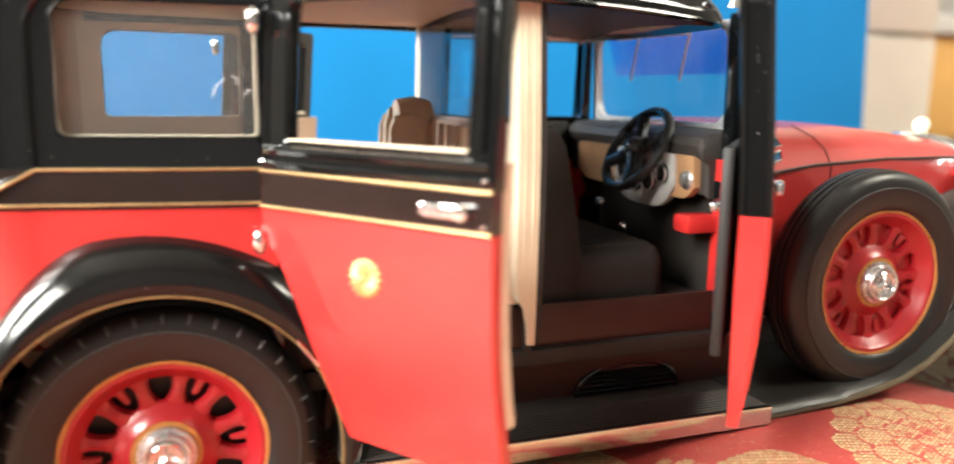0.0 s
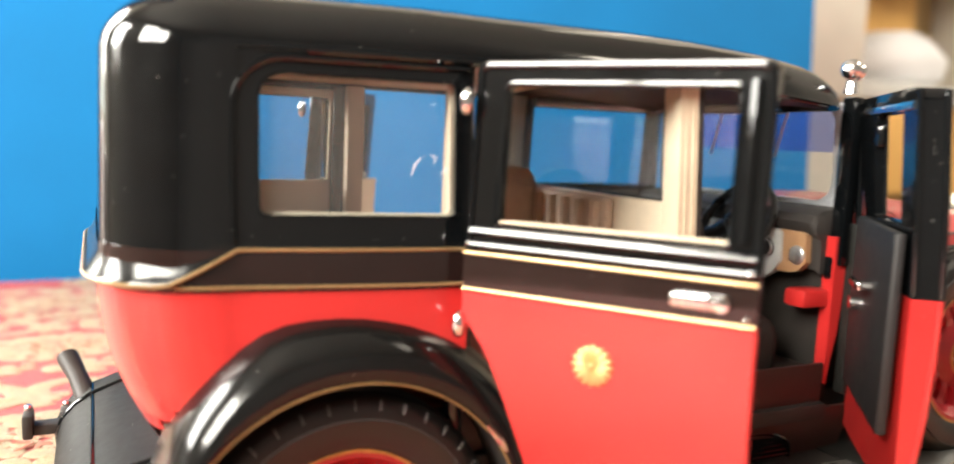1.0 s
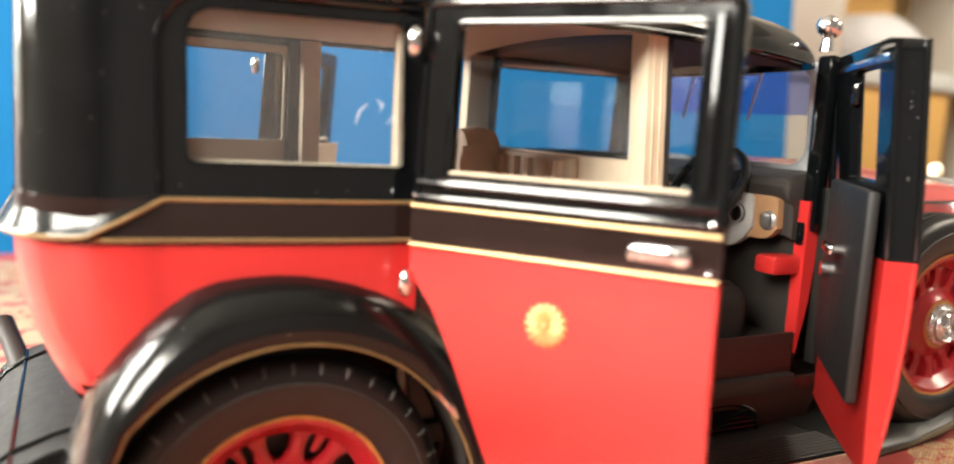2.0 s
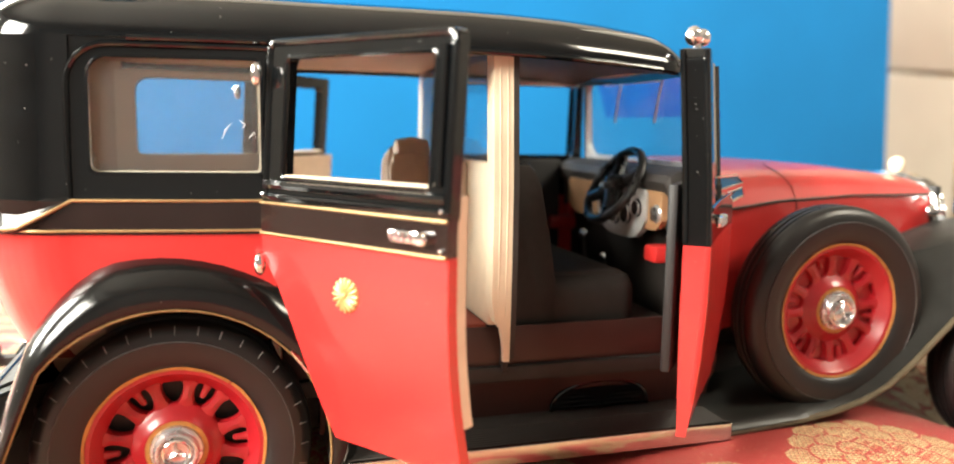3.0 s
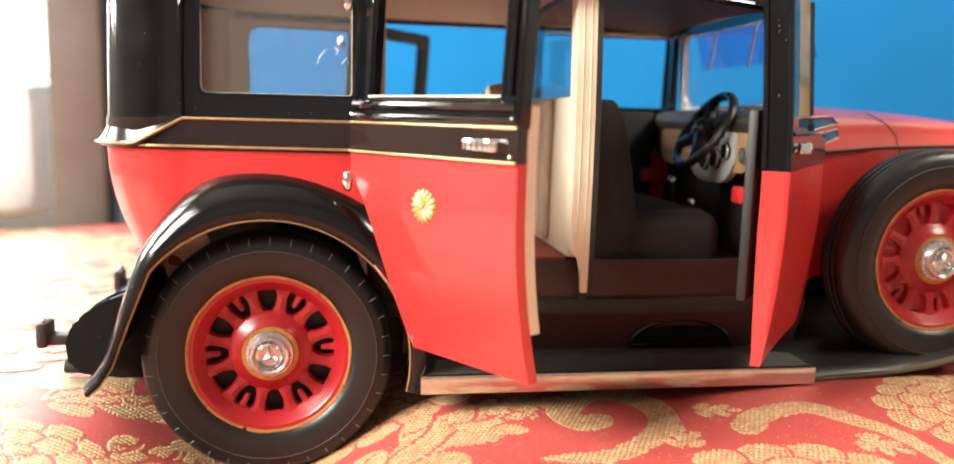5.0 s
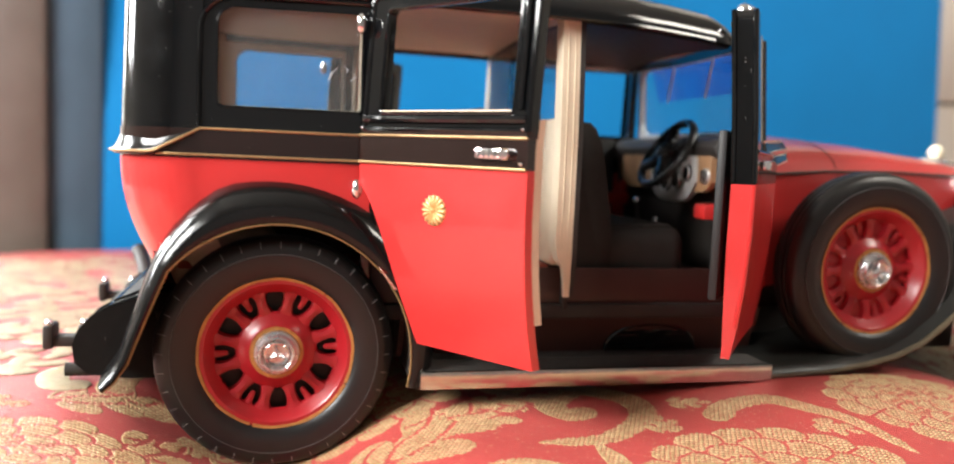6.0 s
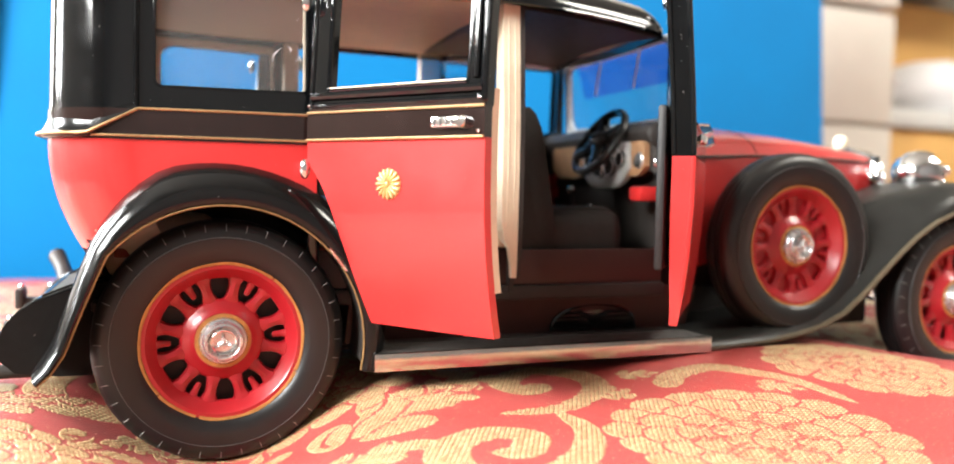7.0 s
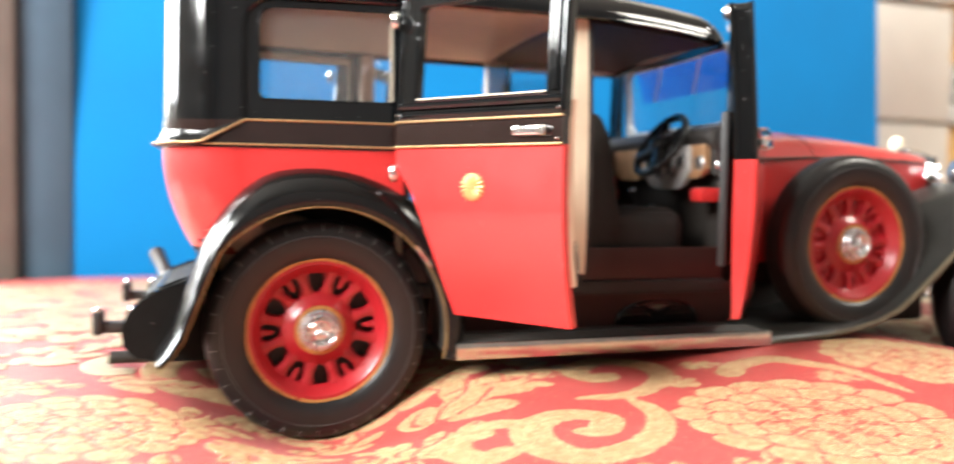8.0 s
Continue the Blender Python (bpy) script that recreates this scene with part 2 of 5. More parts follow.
def tube(path, radius, seg=8, closed=False, ends=True):
    pts = [Vector(p) for p in path]
    rows, side = [], None
    for i, p in enumerate(pts):
        a = pts[i - 1] if (i or closed) else p
        b = pts[(i + 1) % len(pts)] if (i < len(pts) - 1 or closed) else p
        ahead = (b - a).normalized()
        if side is None:
            side = ahead.orthogonal().normalized()
        side = (side - ahead * side.dot(ahead)).normalized()
        up = ahead.cross(side)
        r = radius[i] if isinstance(radius, (list, tuple)) else radius
        rows.append([p + r * (math.cos(t) * side + math.sin(t) * up) for t in (math.tau * k / seg for k in range(seg))])
    if closed:
        rows.append(rows[0])
    return grid(rows, True, cap=ends and not closed)


def box(x0, x1, y0, y1, z0, z1, bevel=0.4, seg=2):
    bm = bmesh.new()
    bmesh.ops.create_cube(bm, size=1.0)
    for v in bm.verts:
        v.co = Vector((x0 + (v.co.x + 0.5) * (x1 - x0), y0 + (v.co.y + 0.5) * (y1 - y0), z0 + (v.co.z + 0.5) * (z1 - z0)))
    if bevel:
        bmesh.ops.bevel(bm, geom=bm.edges, offset=bevel, segments=seg, affect="EDGES", profile=0.5)
    return bm


def ball(x, y, z, r, squash=1.0, seg=20):
    bm = bmesh.new()
    bmesh.ops.create_uvsphere(bm, u_segments=seg, v_segments=seg // 2, radius=r)
    for v in bm.verts:
        v.co = Vector((x + v.co.x * squash, y + v.co.y, z + v.co.z))
    return bm


def rrect(x0, x1, z0, z1, radii, n=6):
    """A rectangle with rounded corners, as points (x, z): low left, low right, high right, high left."""
    out = []
    corners = ((x0, z0, 1, 1, 180), (x1, z0, -1, 1, 270), (x1, z1, -1, -1, 0), (x0, z1, 1, -1, 90))
    for (cx, cz, sx, sz, start), r in zip(corners, radii):
        for k in range(n + 1):
            a = radians(start + 90 * k / n)
            out.append((cx + sx * r + r * math.cos(a), cz + sz * r + r * math.sin(a)))
    return out


def joined(*bms):
    out = bms[0]
    for b in bms[1:]:
        me = bpy.data.meshes.new("tmp")
        b.to_mesh(me)
        b.free()
        out.from_mesh(me)
        bpy.data.meshes.remove(me)
    return out


def ring_panel(outer, inner, place, thick, steps=3):
    """A panel with an opening: outer and inner are loops of (x, z) of one length; place(x, z) lays it on the side; thick goes inwards."""
    rows = []
    for s in range(steps + 1):
        f = s / steps
        rows.append([place(a[0] + (b[0] - a[0]) * f, a[1] + (b[1] - a[1]) * f) for a, b in zip(outer, inner)])
    return shell(rows, lambda p: (0, thick, 0), True)


def mirrored(m=None):
    flip = Matrix.Translation((0, 2 * CY, 0)) @ Matrix.Diagonal((1, -1, 1, 1))
    return flip if m is None else flip @ m


# ---- the shape of the coachwork, on the near side ----
def belt_y(x):
    return -2.6 + 4.2 * max(0.0, min(1.0, (15 - x) / 32)) ** 1.3 + 0.0027 * max(0.0, x - 60) ** 2


def side_y(x, z):
    y = belt_y(x)
    if z > 66:
        y += 0.07 * (z - 66)
    if z < 56:
        y += 0.0056 * (56 - z) ** 2
    return y


def rear_x(z):
    x = -32.6
    if z < 62:
        x += 0.0135 * (62 - z) ** 2
    if z > 68:
        x += 0.012 * (z - 68)
    return x


def plan(z, inset=0.0, front=17.6, n=14):
    """The rear body's outline at height z, from the near hinge pillar round the back to the far one."""
    half = []
    xr = rear_x(z) + inset
    rc = 17.0 - inset
    xs = xr + rc
    for k in range(6):
        x = front + (xs - front) * k / 6
        half.append((x, side_y(x, z) + inset))
    y0 = side_y(xs, z) + inset
    for k in range(n + 1):
        a = 0.5 * math.pi * k / n
        half.append((xs - rc * math.sin(a) ** 0.9, y0 + rc * (1 - math.cos(a) ** 0.9)))
    back = [(xr, y0 + rc + (CY - y0 - rc) * k / 4) for k in (1, 2, 3)]
    left = half + back
    return left + [(xr, CY)] + [(x, 2 * CY - y) for x, y in reversed(left)]

# ---- the room ----
def slab(name, x0, x1, y0, y1, z0, z1, mat, label, category, kind="", bevel=2.0):
    bm = box(x0, x1, y0, y1, z0, z1, bevel)
    return tagged(part(name, bm, mat), label, category, kind=kind)


slab("floor", -1800, 2200, -1800, 1800, -800, -760, TABLE, "dark wooden floor of the room", "floor", "structure", 0)
slab("ceiling", -1800, 2200, -1800, 1800, 1500, 1540, DIM, "plain pale ceiling of the room", "ceiling", "structure", 0)
# unseen wall added dark so the black paint mirrors less light
slab("wall_south", -1800, 2200, -1840, -1800, -760, 1500, TAUPE, "unseen taupe wall, dark to keep car reflections dark", "wall", "structure", 0)
slab("wall_north", -1800, 2200, 1400, 1440, -760, 1500, WALLP, "plain cream wall behind the shelves", "wall", "structure", 0)
slab("wall_east", 2200, 2240, -1800, 1440, -760, 1500, DIM, "plain pale wall of the room", "wall", "structure", 0)
# unseen wall and windows, added to frame the west lamps
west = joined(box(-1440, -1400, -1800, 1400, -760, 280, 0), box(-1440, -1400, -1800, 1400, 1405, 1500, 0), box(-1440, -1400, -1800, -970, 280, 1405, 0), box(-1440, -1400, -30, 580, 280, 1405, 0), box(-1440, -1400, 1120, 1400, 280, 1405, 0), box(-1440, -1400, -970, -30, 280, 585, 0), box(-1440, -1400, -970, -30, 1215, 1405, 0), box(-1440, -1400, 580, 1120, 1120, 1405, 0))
tagged(part("wall_west", west, DIM), "unseen pale wall with two openings added for lamps", "wall", kind="structure")
for name, y0, y1, z0, z1 in (("key_lamp_window", -970, -30, 585, 1215), ("side_lamp_window", 580, 1120, 280, 1120)):
    pale = thing(name, (-1420, (y0 + y1) / 2, z0), "unseen window added round a west lamp", "window", kind="structure")
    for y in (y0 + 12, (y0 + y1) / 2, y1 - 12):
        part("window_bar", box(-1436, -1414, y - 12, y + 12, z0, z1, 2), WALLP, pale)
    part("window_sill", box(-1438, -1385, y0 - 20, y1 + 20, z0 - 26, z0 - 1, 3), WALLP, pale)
slab("table", -450, 1100, -330, 445, -60, -18, TABLE, "wooden table under the brocade cloth", "table")
board = slab("backdrop_board", -117, 572, 430, 436, -17, 380, BLUE, "bright blue painted board standing behind the car", "board", "", 1.0)
board.matrix_basis = Matrix.Translation((0, 0.43, 0)) @ Matrix.Rotation(radians(-3.5), 4, "X") @ Matrix.Translation((0, -0.43, 0))
# slate strip added where the board's end lies in shade
slab("shaded_board_strip", -151, -118, 433, 460, -17, 700, SLATE, "slate-blue strip added for the board's shaded end", "curtain")
slab("wooden_post", -186, -151.5, 427, 470, -17, 700, POSTM, "dark brown wooden post beside the blue board", "post")
slab("wall_block", 640, 885, 640, 700, -760, 150, WALLP, "cream painted column of large blocks", "column", "structure")
slab("wall_block", 640, 885, 641, 700, 156, 300, WALLP, "cream painted column of large blocks", "column", "structure")
slab("wall_block", 628, 885, 636, 700, 308, 900, WALLP, "cream painted column of large blocks", "column", "structure")
shelf = thing("shelf_unit", (1150, 860, -760), "tan wooden shelf unit holding packets and bags", "shelf unit")
part("upright", box(905, 930, 760, 1000, -760, 700, 2), WALLP, shelf)
part("upright", box(1500, 1525, 760, 1000, -760, 700, 2), WALLP, shelf)
part("back_panel", box(930, 1500, 990, 1000, -760, 700, 1), TAN, shelf, "tan back panel")
GREY = material("grey_white_shelf", (0.6, 0.6, 0.58), 0.6, vary=0.08, scale=30)
part("shelf_board", box(930, 1500, 755, 990, 168, 196, 2), GREY, shelf, "grey-white shelf board")
part("shelf_board", box(930, 1500, 765, 990, 420, 440, 2), GREY, shelf, "grey-white shelf board")
tagged(part("carton", box(1010, 1320, 768, 900, 20, 166, 3), ORANGE), "pale orange carton under the shelf board", "carton", group="cartons on the shelf")
tagged(part("packet", box(942, 1000, 790, 860, 40, 150, 5), TAN), "small tan packet beside a carton", "packet", group="packets on the shelf")
tagged(part("packet", box(948, 985, 780, 800, 150, 166, 5), DARKBR), "small dark packet lying on another", "packet", group="packets on the shelf")


def bag(name, x, y, z, w, d, h, mat, label, category):
    bm = bmesh.new()
    bmesh.ops.create_uvsphere(bm, u_segments=24, v_segments=14, radius=1)
    for v in bm.verts:
        c = v.co.copy()
        k = 1 + 0.12 * noise.noise(c * 2.3 + Vector((x, y, z)) * 0.01)
        v.co = Vector((x + w * c.x * k, y + d * c.y * k, z + h * max(-0.8, c.z * k) + 0.8 * h))
    return tagged(part(name, bm, mat), label, category)


bag("white_bag", 1215, 850, 196, 115, 60, 55, WHITE, "white plastic bag lying on the shelf board", "bag")
bag("brown_bowl", 985, 860, 265, 48, 50, 30, DARKBR, "dark brown bowl on a stack of packets", "bowl")
tagged(part("purple_packet", box(945, 1008, 800, 880, 232, 262, 6), PURPLE), "purple packet on the shelf", "packet", group="packets on the shelf")
tagged(part("brown_packet", box(945, 1010, 795, 880, 196, 231, 5), DARKBR), "brown packet under a purple one", "packet", group="packets on the shelf")
tagged(part("yellow_carton", box(1030, 1330, 900, 985, 198, 400, 4), ORANGE), "yellow-orange carton at the back of the shelf", "carton", group="cartons on the shelf")
# white covered chair and bright window behind the post
slab("white_cushion", -330, -213, 480, 590, -17, 92, WHITE, "white covered cushion standing beyond the cloth", "cushion", "", 24)
window = thing("window_1", (-700, 1390, 100), "bright daylit window with a pale frame", "window", kind="structure")
GLOW = bpy.data.materials.new("daylight_sky")
GLOW.use_nodes = True
_e = GLOW.node_tree.nodes.new("ShaderNodeEmission")
_e.inputs[0].default_value, _e.inputs[1].default_value = (0.95, 1.0, 0.92, 1), 3.0
GLOW.node_tree.links.new(_e.outputs[0], GLOW.node_tree.nodes["Material Output"].inputs["Surface"])
part("sky_pane", box(-980, -420, 1392, 1396, 120, 1000, 0), GLOW, window, "bright sky beyond the glass")
for x in (-985, -705, -425):
    part("window_bar", box(x - 14, x + 14, 1378, 1392, 110, 1010, 2), WALLP, window)
for z in (112, 560, 1008):
    part("window_rail", box(-999, -411, 1376, 1392, z - 14, z + 14, 2), WALLP, window)
slab("sideboard", -900, -240, 900, 1200, -760, 60, POSTM, "dark low sideboard under the window", "sideboard")

# ---- cloth ----
def dent(x, y, cx, cy, sx, sy, deep):
    return deep * math.exp(-abs((x - cx) / sx) ** 2.2 - abs((y - cy) / sy) ** 2)


def cloth_z(x, y):
    """The cloth lies on soft bedding: the wheels sink into it."""
    z = 13.3 + 0.5 * noise.noise(Vector((x / 45, y / 45, 0.3))) + 4.2 * math.exp(-(((x - 125) / 42) ** 2) - ((y + 12) / 38) ** 2)
    z -= dent(x, y, 0, 2, 21 if x > 0 else 24, 42 if y < 2 else 22, 13.6)
    z -= dent(x, y, 200, 2, 22, 16 if y < 2 else 22, 13.0)
    z -= dent(x, y, 0, 82, 20, 22, 13.4) + dent(x, y, 200, 82, 22, 22, 13.0)
    z -= 20 * max(0, min(1, (y - 80) / 300)) + 0.0006 * max(0, -90 - x) ** 2
    z -= 0.0012 * max(0, -150 - y) ** 2
    return max(z, -15)


def steps(*stops):
    out = [stops[0]]
    for a, b, step in zip(stops[:-1:2], stops[2::2], stops[1::2]):
        n = max(1, round((b - a) / step))
        out += [a + (b - a) * (i + 1) / n for i in range(n)]
    return out


CLOTH_X = steps(-430, 12, -120, 2, 240, 15, 1080)
CLOTH_Y = steps(-320, 8, -110, 2, 110, 8, 400)
CLOTH, _ct, _cb = nodes_of("red_silk")
_cn, _cl = _ct.nodes.new, _ct.links.new
_cc, _cm, _weave, _fleck, _tone = _cn("ShaderNodeTexCoord"), _cn("ShaderNodeMapping"), _cn("ShaderNodeTexBrick"), _cn("ShaderNodeTexNoise"), _cn("ShaderNodeTexNoise")
_cm.inputs["Rotation"].default_value = (0, 0, 0.5)
_weave.inputs["Color1"].default_value, _weave.inputs["Color2"].default_value, _weave.inputs["Mortar"].default_value = (0.5, 0.072, 0.064, 1), (0.43, 0.055, 0.048, 1), (0.34, 0.035, 0.03, 1)
for _key, _value in (("Scale", 1000.0), ("Brick Width", 0.9), ("Row Height", 0.34), ("Mortar Size", 0.05), ("Mortar Smooth", 0.6)):
    _weave.inputs[_key].default_value = _value
_fleck.inputs["Scale"].default_value, _fleck.inputs["Detail"].default_value = 1500.0, 1.0
_tone.inputs["Scale"].default_value, _tone.inputs["Detail"].default_value = 45.0, 4.0
_spots, _cmix, _ctone, _shade, _cbump = _cn("ShaderNodeMapRange"), _cn("ShaderNodeMix"), _cn("ShaderNodeMix"), _cn("ShaderNodeMapRange"), _cn("ShaderNodeBump")
_spots.inputs["From Min"].default_value, _spots.inputs["From Max"].default_value = 0.7, 0.76
_shade.inputs["To Min"].default_value, _shade.inputs["To Max"].default_value = 0.72, 1.28
_cmix.data_type = _ctone.data_type = "RGBA"
_ctone.blend_type = "MULTIPLY"
_ctone.inputs["Factor"].default_value = 1.0
_cmix.inputs["B"].default_value = (0.62, 0.4, 0.2, 1)
_cl(_cc.outputs["Object"], _cm.inputs["Vector"]), _cl(_cm.outputs["Vector"], _weave.inputs["Vector"])
_cl(_cc.outputs["Object"], _fleck.inputs["Vector"]), _cl(_cc.outputs["Object"], _tone.inputs["Vector"])
_cl(_fleck.outputs["Fac"], _spots.inputs["Value"]), _cl(_spots.outputs["Result"], _cmix.inputs["Factor"])
_cl(_weave.outputs["Color"], _cmix.inputs["A"]), _cl(_tone.outputs["Fac"], _shade.inputs["Value"])
_cl(_cmix.outputs["Result"], _ctone.inputs["A"]), _cl(_shade.outputs["Result"], _ctone.inputs["B"])
_cl(_ctone.outputs["Result"], _cb.inputs["Base Color"]), _cl(_weave.outputs["Fac"], _cbump.inputs["Height"])
_cbump.invert = True
_cbump.inputs["Strength"].default_value, _cbump.inputs["Distance"].default_value = 0.5, 0.0001
_cl(_cbump.outputs["Normal"], _cb.inputs["Normal"])
_cb.inputs["Roughness"].default_value = 0.5
_cb.inputs["Sheen Weight"].default_value, _cb.inputs["Sheen Roughness"].default_value = 0.05, 0.4
cloth = part("brocade_cloth", grid([[(x, y, cloth_z(x, y)) for x in CLOTH_X] for y in CLOTH_Y]), CLOTH)
tagged(cloth, "red silk brocade cloth woven with gold flowers and scrolls", "tablecloth")

# ---- the car ----
car = thing("model_car", (80, CY, 0), "red and black vintage limousine model with all doors open", "model car")


def without_arch(bm, r, cx=0.0, cz=23.7):
    gone = [f for f in bm.faces if math.hypot(f.calc_center_median().x - cx, f.calc_center_median().z - cz) < r and abs(f.calc_center_median().y - CY) > 24]
    bmesh.ops.delete(bm, geom=gone, context="FACES")
    return bm


def dense(pts, n=3):
    out = []
    for a, b in zip(pts, pts[1:]):
        out += [(a[0] + (b[0] - a[0]) * k / n, a[1] + (b[1] - a[1]) * k / n) for k in range(n)]
    return out + [pts[-1]]


# rear body: red below, black band and upper part above
rows = [[(x, y, z) for x, y in dense(plan(z))] for z in steps(29, 2.0, 62.9)]
part("rear_panel", without_arch(grid(rows), 30.5), RED, car, "glossy red lower rear panel")
rows = [[(x, y - (0.25 if y < CY else -0.25), z) for x, y in plan(z)] for z in (62.3, 64.5, 66.5, 68)]
part("belt_band", shell(rows, lambda p: (0, 1.0 if p[1] < CY else -1.0, 0)), BAND, car, "dark brown band between two gold lines")
rows = [[(x, y, z) for x, y in plan(z, 0.2)[6:-6]] for z in steps(66, 3, 95.5)]
part("rear_upper_panel", shell(rows, lambda p: ((1.2, 0, 0) if abs(p[1] - CY) < 30 else (0, 1.2 if p[1] < CY else -1.2, 0))), BLACK, car, "glossy black upper rear panel")


def on_side(off):
    return lambda x, z: (x, side_y(x, z) + off, z)


SQUARE = (0.02,) * 4
for far in (False, True):
    m = mirrored() if far else Matrix()
    outer = rrect(-18.5, 18.2, 68, 95.5, SQUARE)
    inner = rrect(-12.8, 17.0 if far else 15.9, 72.4, 92.6, (1.6, 1.0, 1.5, 3.6))
    part("quarter_panel", ring_panel(outer, inner, on_side(0.6), 1.4), BLACK, car, "black panel round the quarter window", m)
    lining = rrect(-17, 20.4 if far else 16.3, 55, 94, SQUARE)
    hole = rrect(-12.5, 17.4 if far else 15.2, 73.0, 92.4, (1.4, 0.8, 1.3, 3.2))
    part("quarter_lining", ring_panel(lining, hole, on_side(2.3), 0.8), CREAM, car, "cream lining round the quarter window", m)
    path = [(-15.8, 68.4), (-15.9, 75), (-15.9, 86)] + [(-8.9 - 7 * math.cos(a), 87.4 + 7 * math.sin(a)) for a in (math.pi / 2 * k / 8 for k in range(9))] + [(0, 94.4), (17.2, 94.4)]
    part("window_bead", tube([on_side(0.45)(x, z) for x, z in path], 0.55), BLACK, car, "raised black bead above the quarter window", m)
    edge = rrect(-12.6, 15.7, 72.6, 92.4, (1.6, 1.0, 1.5, 3.6))
    part("window_edge", tube([on_side(0.75)(x, z) for x, z in edge], 0.28, 6, True), BLACK, car, "", m)
    pane = part("quarter_window", shell([[on_side(1.7)(-13.4 + 29.6 * i / 4, z) for i in range(5)] for z in (72, 82, 93)], lambda p: (0, 0.4, 0)), HAZY, car, "clear plastic quarter window", m)
    pane.visible_shadow = False
    if not far:
        for stroke in ([(9.0, 78.6), (9.5, 80.2), (10.7, 81.4)], [(12.0, 81.9), (12.8, 81.2), (12.4, 80.4)], [(13.4, 78.8), (14.4, 79.9), (14.7, 78.8)]):
            part("scuff", tube([on_side(1.62)(x, z) for x, z in stroke], [0.04, 0.1, 0.03], 6), WHITE, pane, "pale scuff on the pane")
    part("gold_line", tube([on_side(-0.35)(x, 68.1) for x in (17.4, 6, -4, -15.6)], 0.28), LINE, car, "thin gold line along the belt", m)
    part("gold_line", tube([(x - 0.2, y - 0.35, 62.95) for x, y in plan(62.9) if y < CY and x > -24.5], 0.28), LINE, car, "thin gold line along the belt", m)

# the black back sweeps out into a ledge that ends in the gold line and climbs to the upper line
LOOP = plan(65)[6:-6]
SWEEP = []
for i, (x, y) in enumerate(LOOP):
    (xa, ya), (xb, yb) = LOOP[max(0, i - 1)], LOOP[min(len(LOOP) - 1, i + 1)]
    out = Vector((ya - yb, xb - xa)).normalized()
    run = min(1.0, max(0.0, (-15.4 - x) / 8.6))
    low, wide, tall = 68.1 - 4.9 * run, 0.5 + 1.5 * min(1.0, max(0.0, (-15.4 - x) / 13)), 2.2 + 3.2 * run
    SWEEP.append((i, out, low, wide, tall))
PLANS = {}


def sweep_point(i, out, z, off):
    z = round(z, 2)
    if z not in PLANS:
        PLANS[z] = plan(z, 0.2)[6:-6]
    x, y = PLANS[z][i]
    return (x + SIGN * out.x * off, y + SIGN * out.y * off, z)


SIGN = 1 if SWEEP[len(SWEEP) // 2][1].x < 0 else -1
rows = []
for i, out, low, wide, tall in SWEEP:
    row = [sweep_point(i, out, low + tall * t, wide * (1 - t) ** 2.3 + 0.06 * (1 - t) - 0.1 * t) for t in (1, 0.85, 0.7, 0.55, 0.42, 0.3, 0.2, 0.1, 0.03)]
    row += [sweep_point(i, out, low - 0.25, wide - 0.05), sweep_point(i, out, low - 0.7, wide * 0.7), sweep_point(i, out, low - 0.8, 0.1)]
    rows.append(row)
skirt = part("belt_skirt", grid(rows), FENDERBLACK, car, "glossy black skirt sweeping out to the gold line", sharp=60)
part("gold_line", tube([sweep_point(i, out, low, wide + 0.12) for i, out, low, wide, tall in SWEEP], 0.3), LINE, skirt, "thin gold line along the edge")

# roof
base = [(x, y) for x, y in plan(95.5, 0.2)]
near = [(x, side_y(x, 95.5) + 0.6) for x in (25, 35, 45, 55, 65, 75, 85, 93)]
yc = side_y(97, 95.5) + 0.6
near += [(97 + 9 * math.sin(a), yc + 9 * (1 - math.cos(a))) for a in (math.pi / 2 * k / 6 for k in range(7))]
near += [(106.6, yc + 18), (107.2, CY - 10)]
ring0 = [(x, y) for x, y in reversed(near)] + base + [(x, 2 * CY - y) for x, y in near] + [(107.4, CY)]


def roof_rings(drop=0.0, shrink=0.0):
    rows = []
    for d in (0, 0.3, 1.0, 2.0, 3.5, 5.5, 8, 11, 15, 21, 28, 36):
        row = []
        for x, y in ring0:
            q = Vector((min(max(x, -4), 84), CY))
            p = Vector((x, y))
            far = (q - p).length
            e = min(d + shrink, far * 0.985)
            p = p + (q - p).normalized() * e
            z = 95.5 + 7.0 * math.sqrt(max(0, 1 - (1 - min(1, d / 13)) ** 2)) + 4.2 * (1 - (1 - min(1, d / 40)) ** 2)
            z -= 2.6 * max(0.0, (x - 50) / 57) ** 2
            row.append((p.x, p.y, z - drop))
        rows.append(row)
    return rows


part("roof", grid(roof_rings(), True), BLACK, car, "glossy black rounded roof")
for far in (False, True):
    part("roof_gutter", tube([(x, side_y(x, 95.5) + 0.3, 95.4 - 2.6 * max(0.0, (x - 50) / 57) ** 2) for x in steps(-6, 6, 96)], 0.55, 8), BLACK, car, "black rain gutter over the doors", mirrored() if far else None)


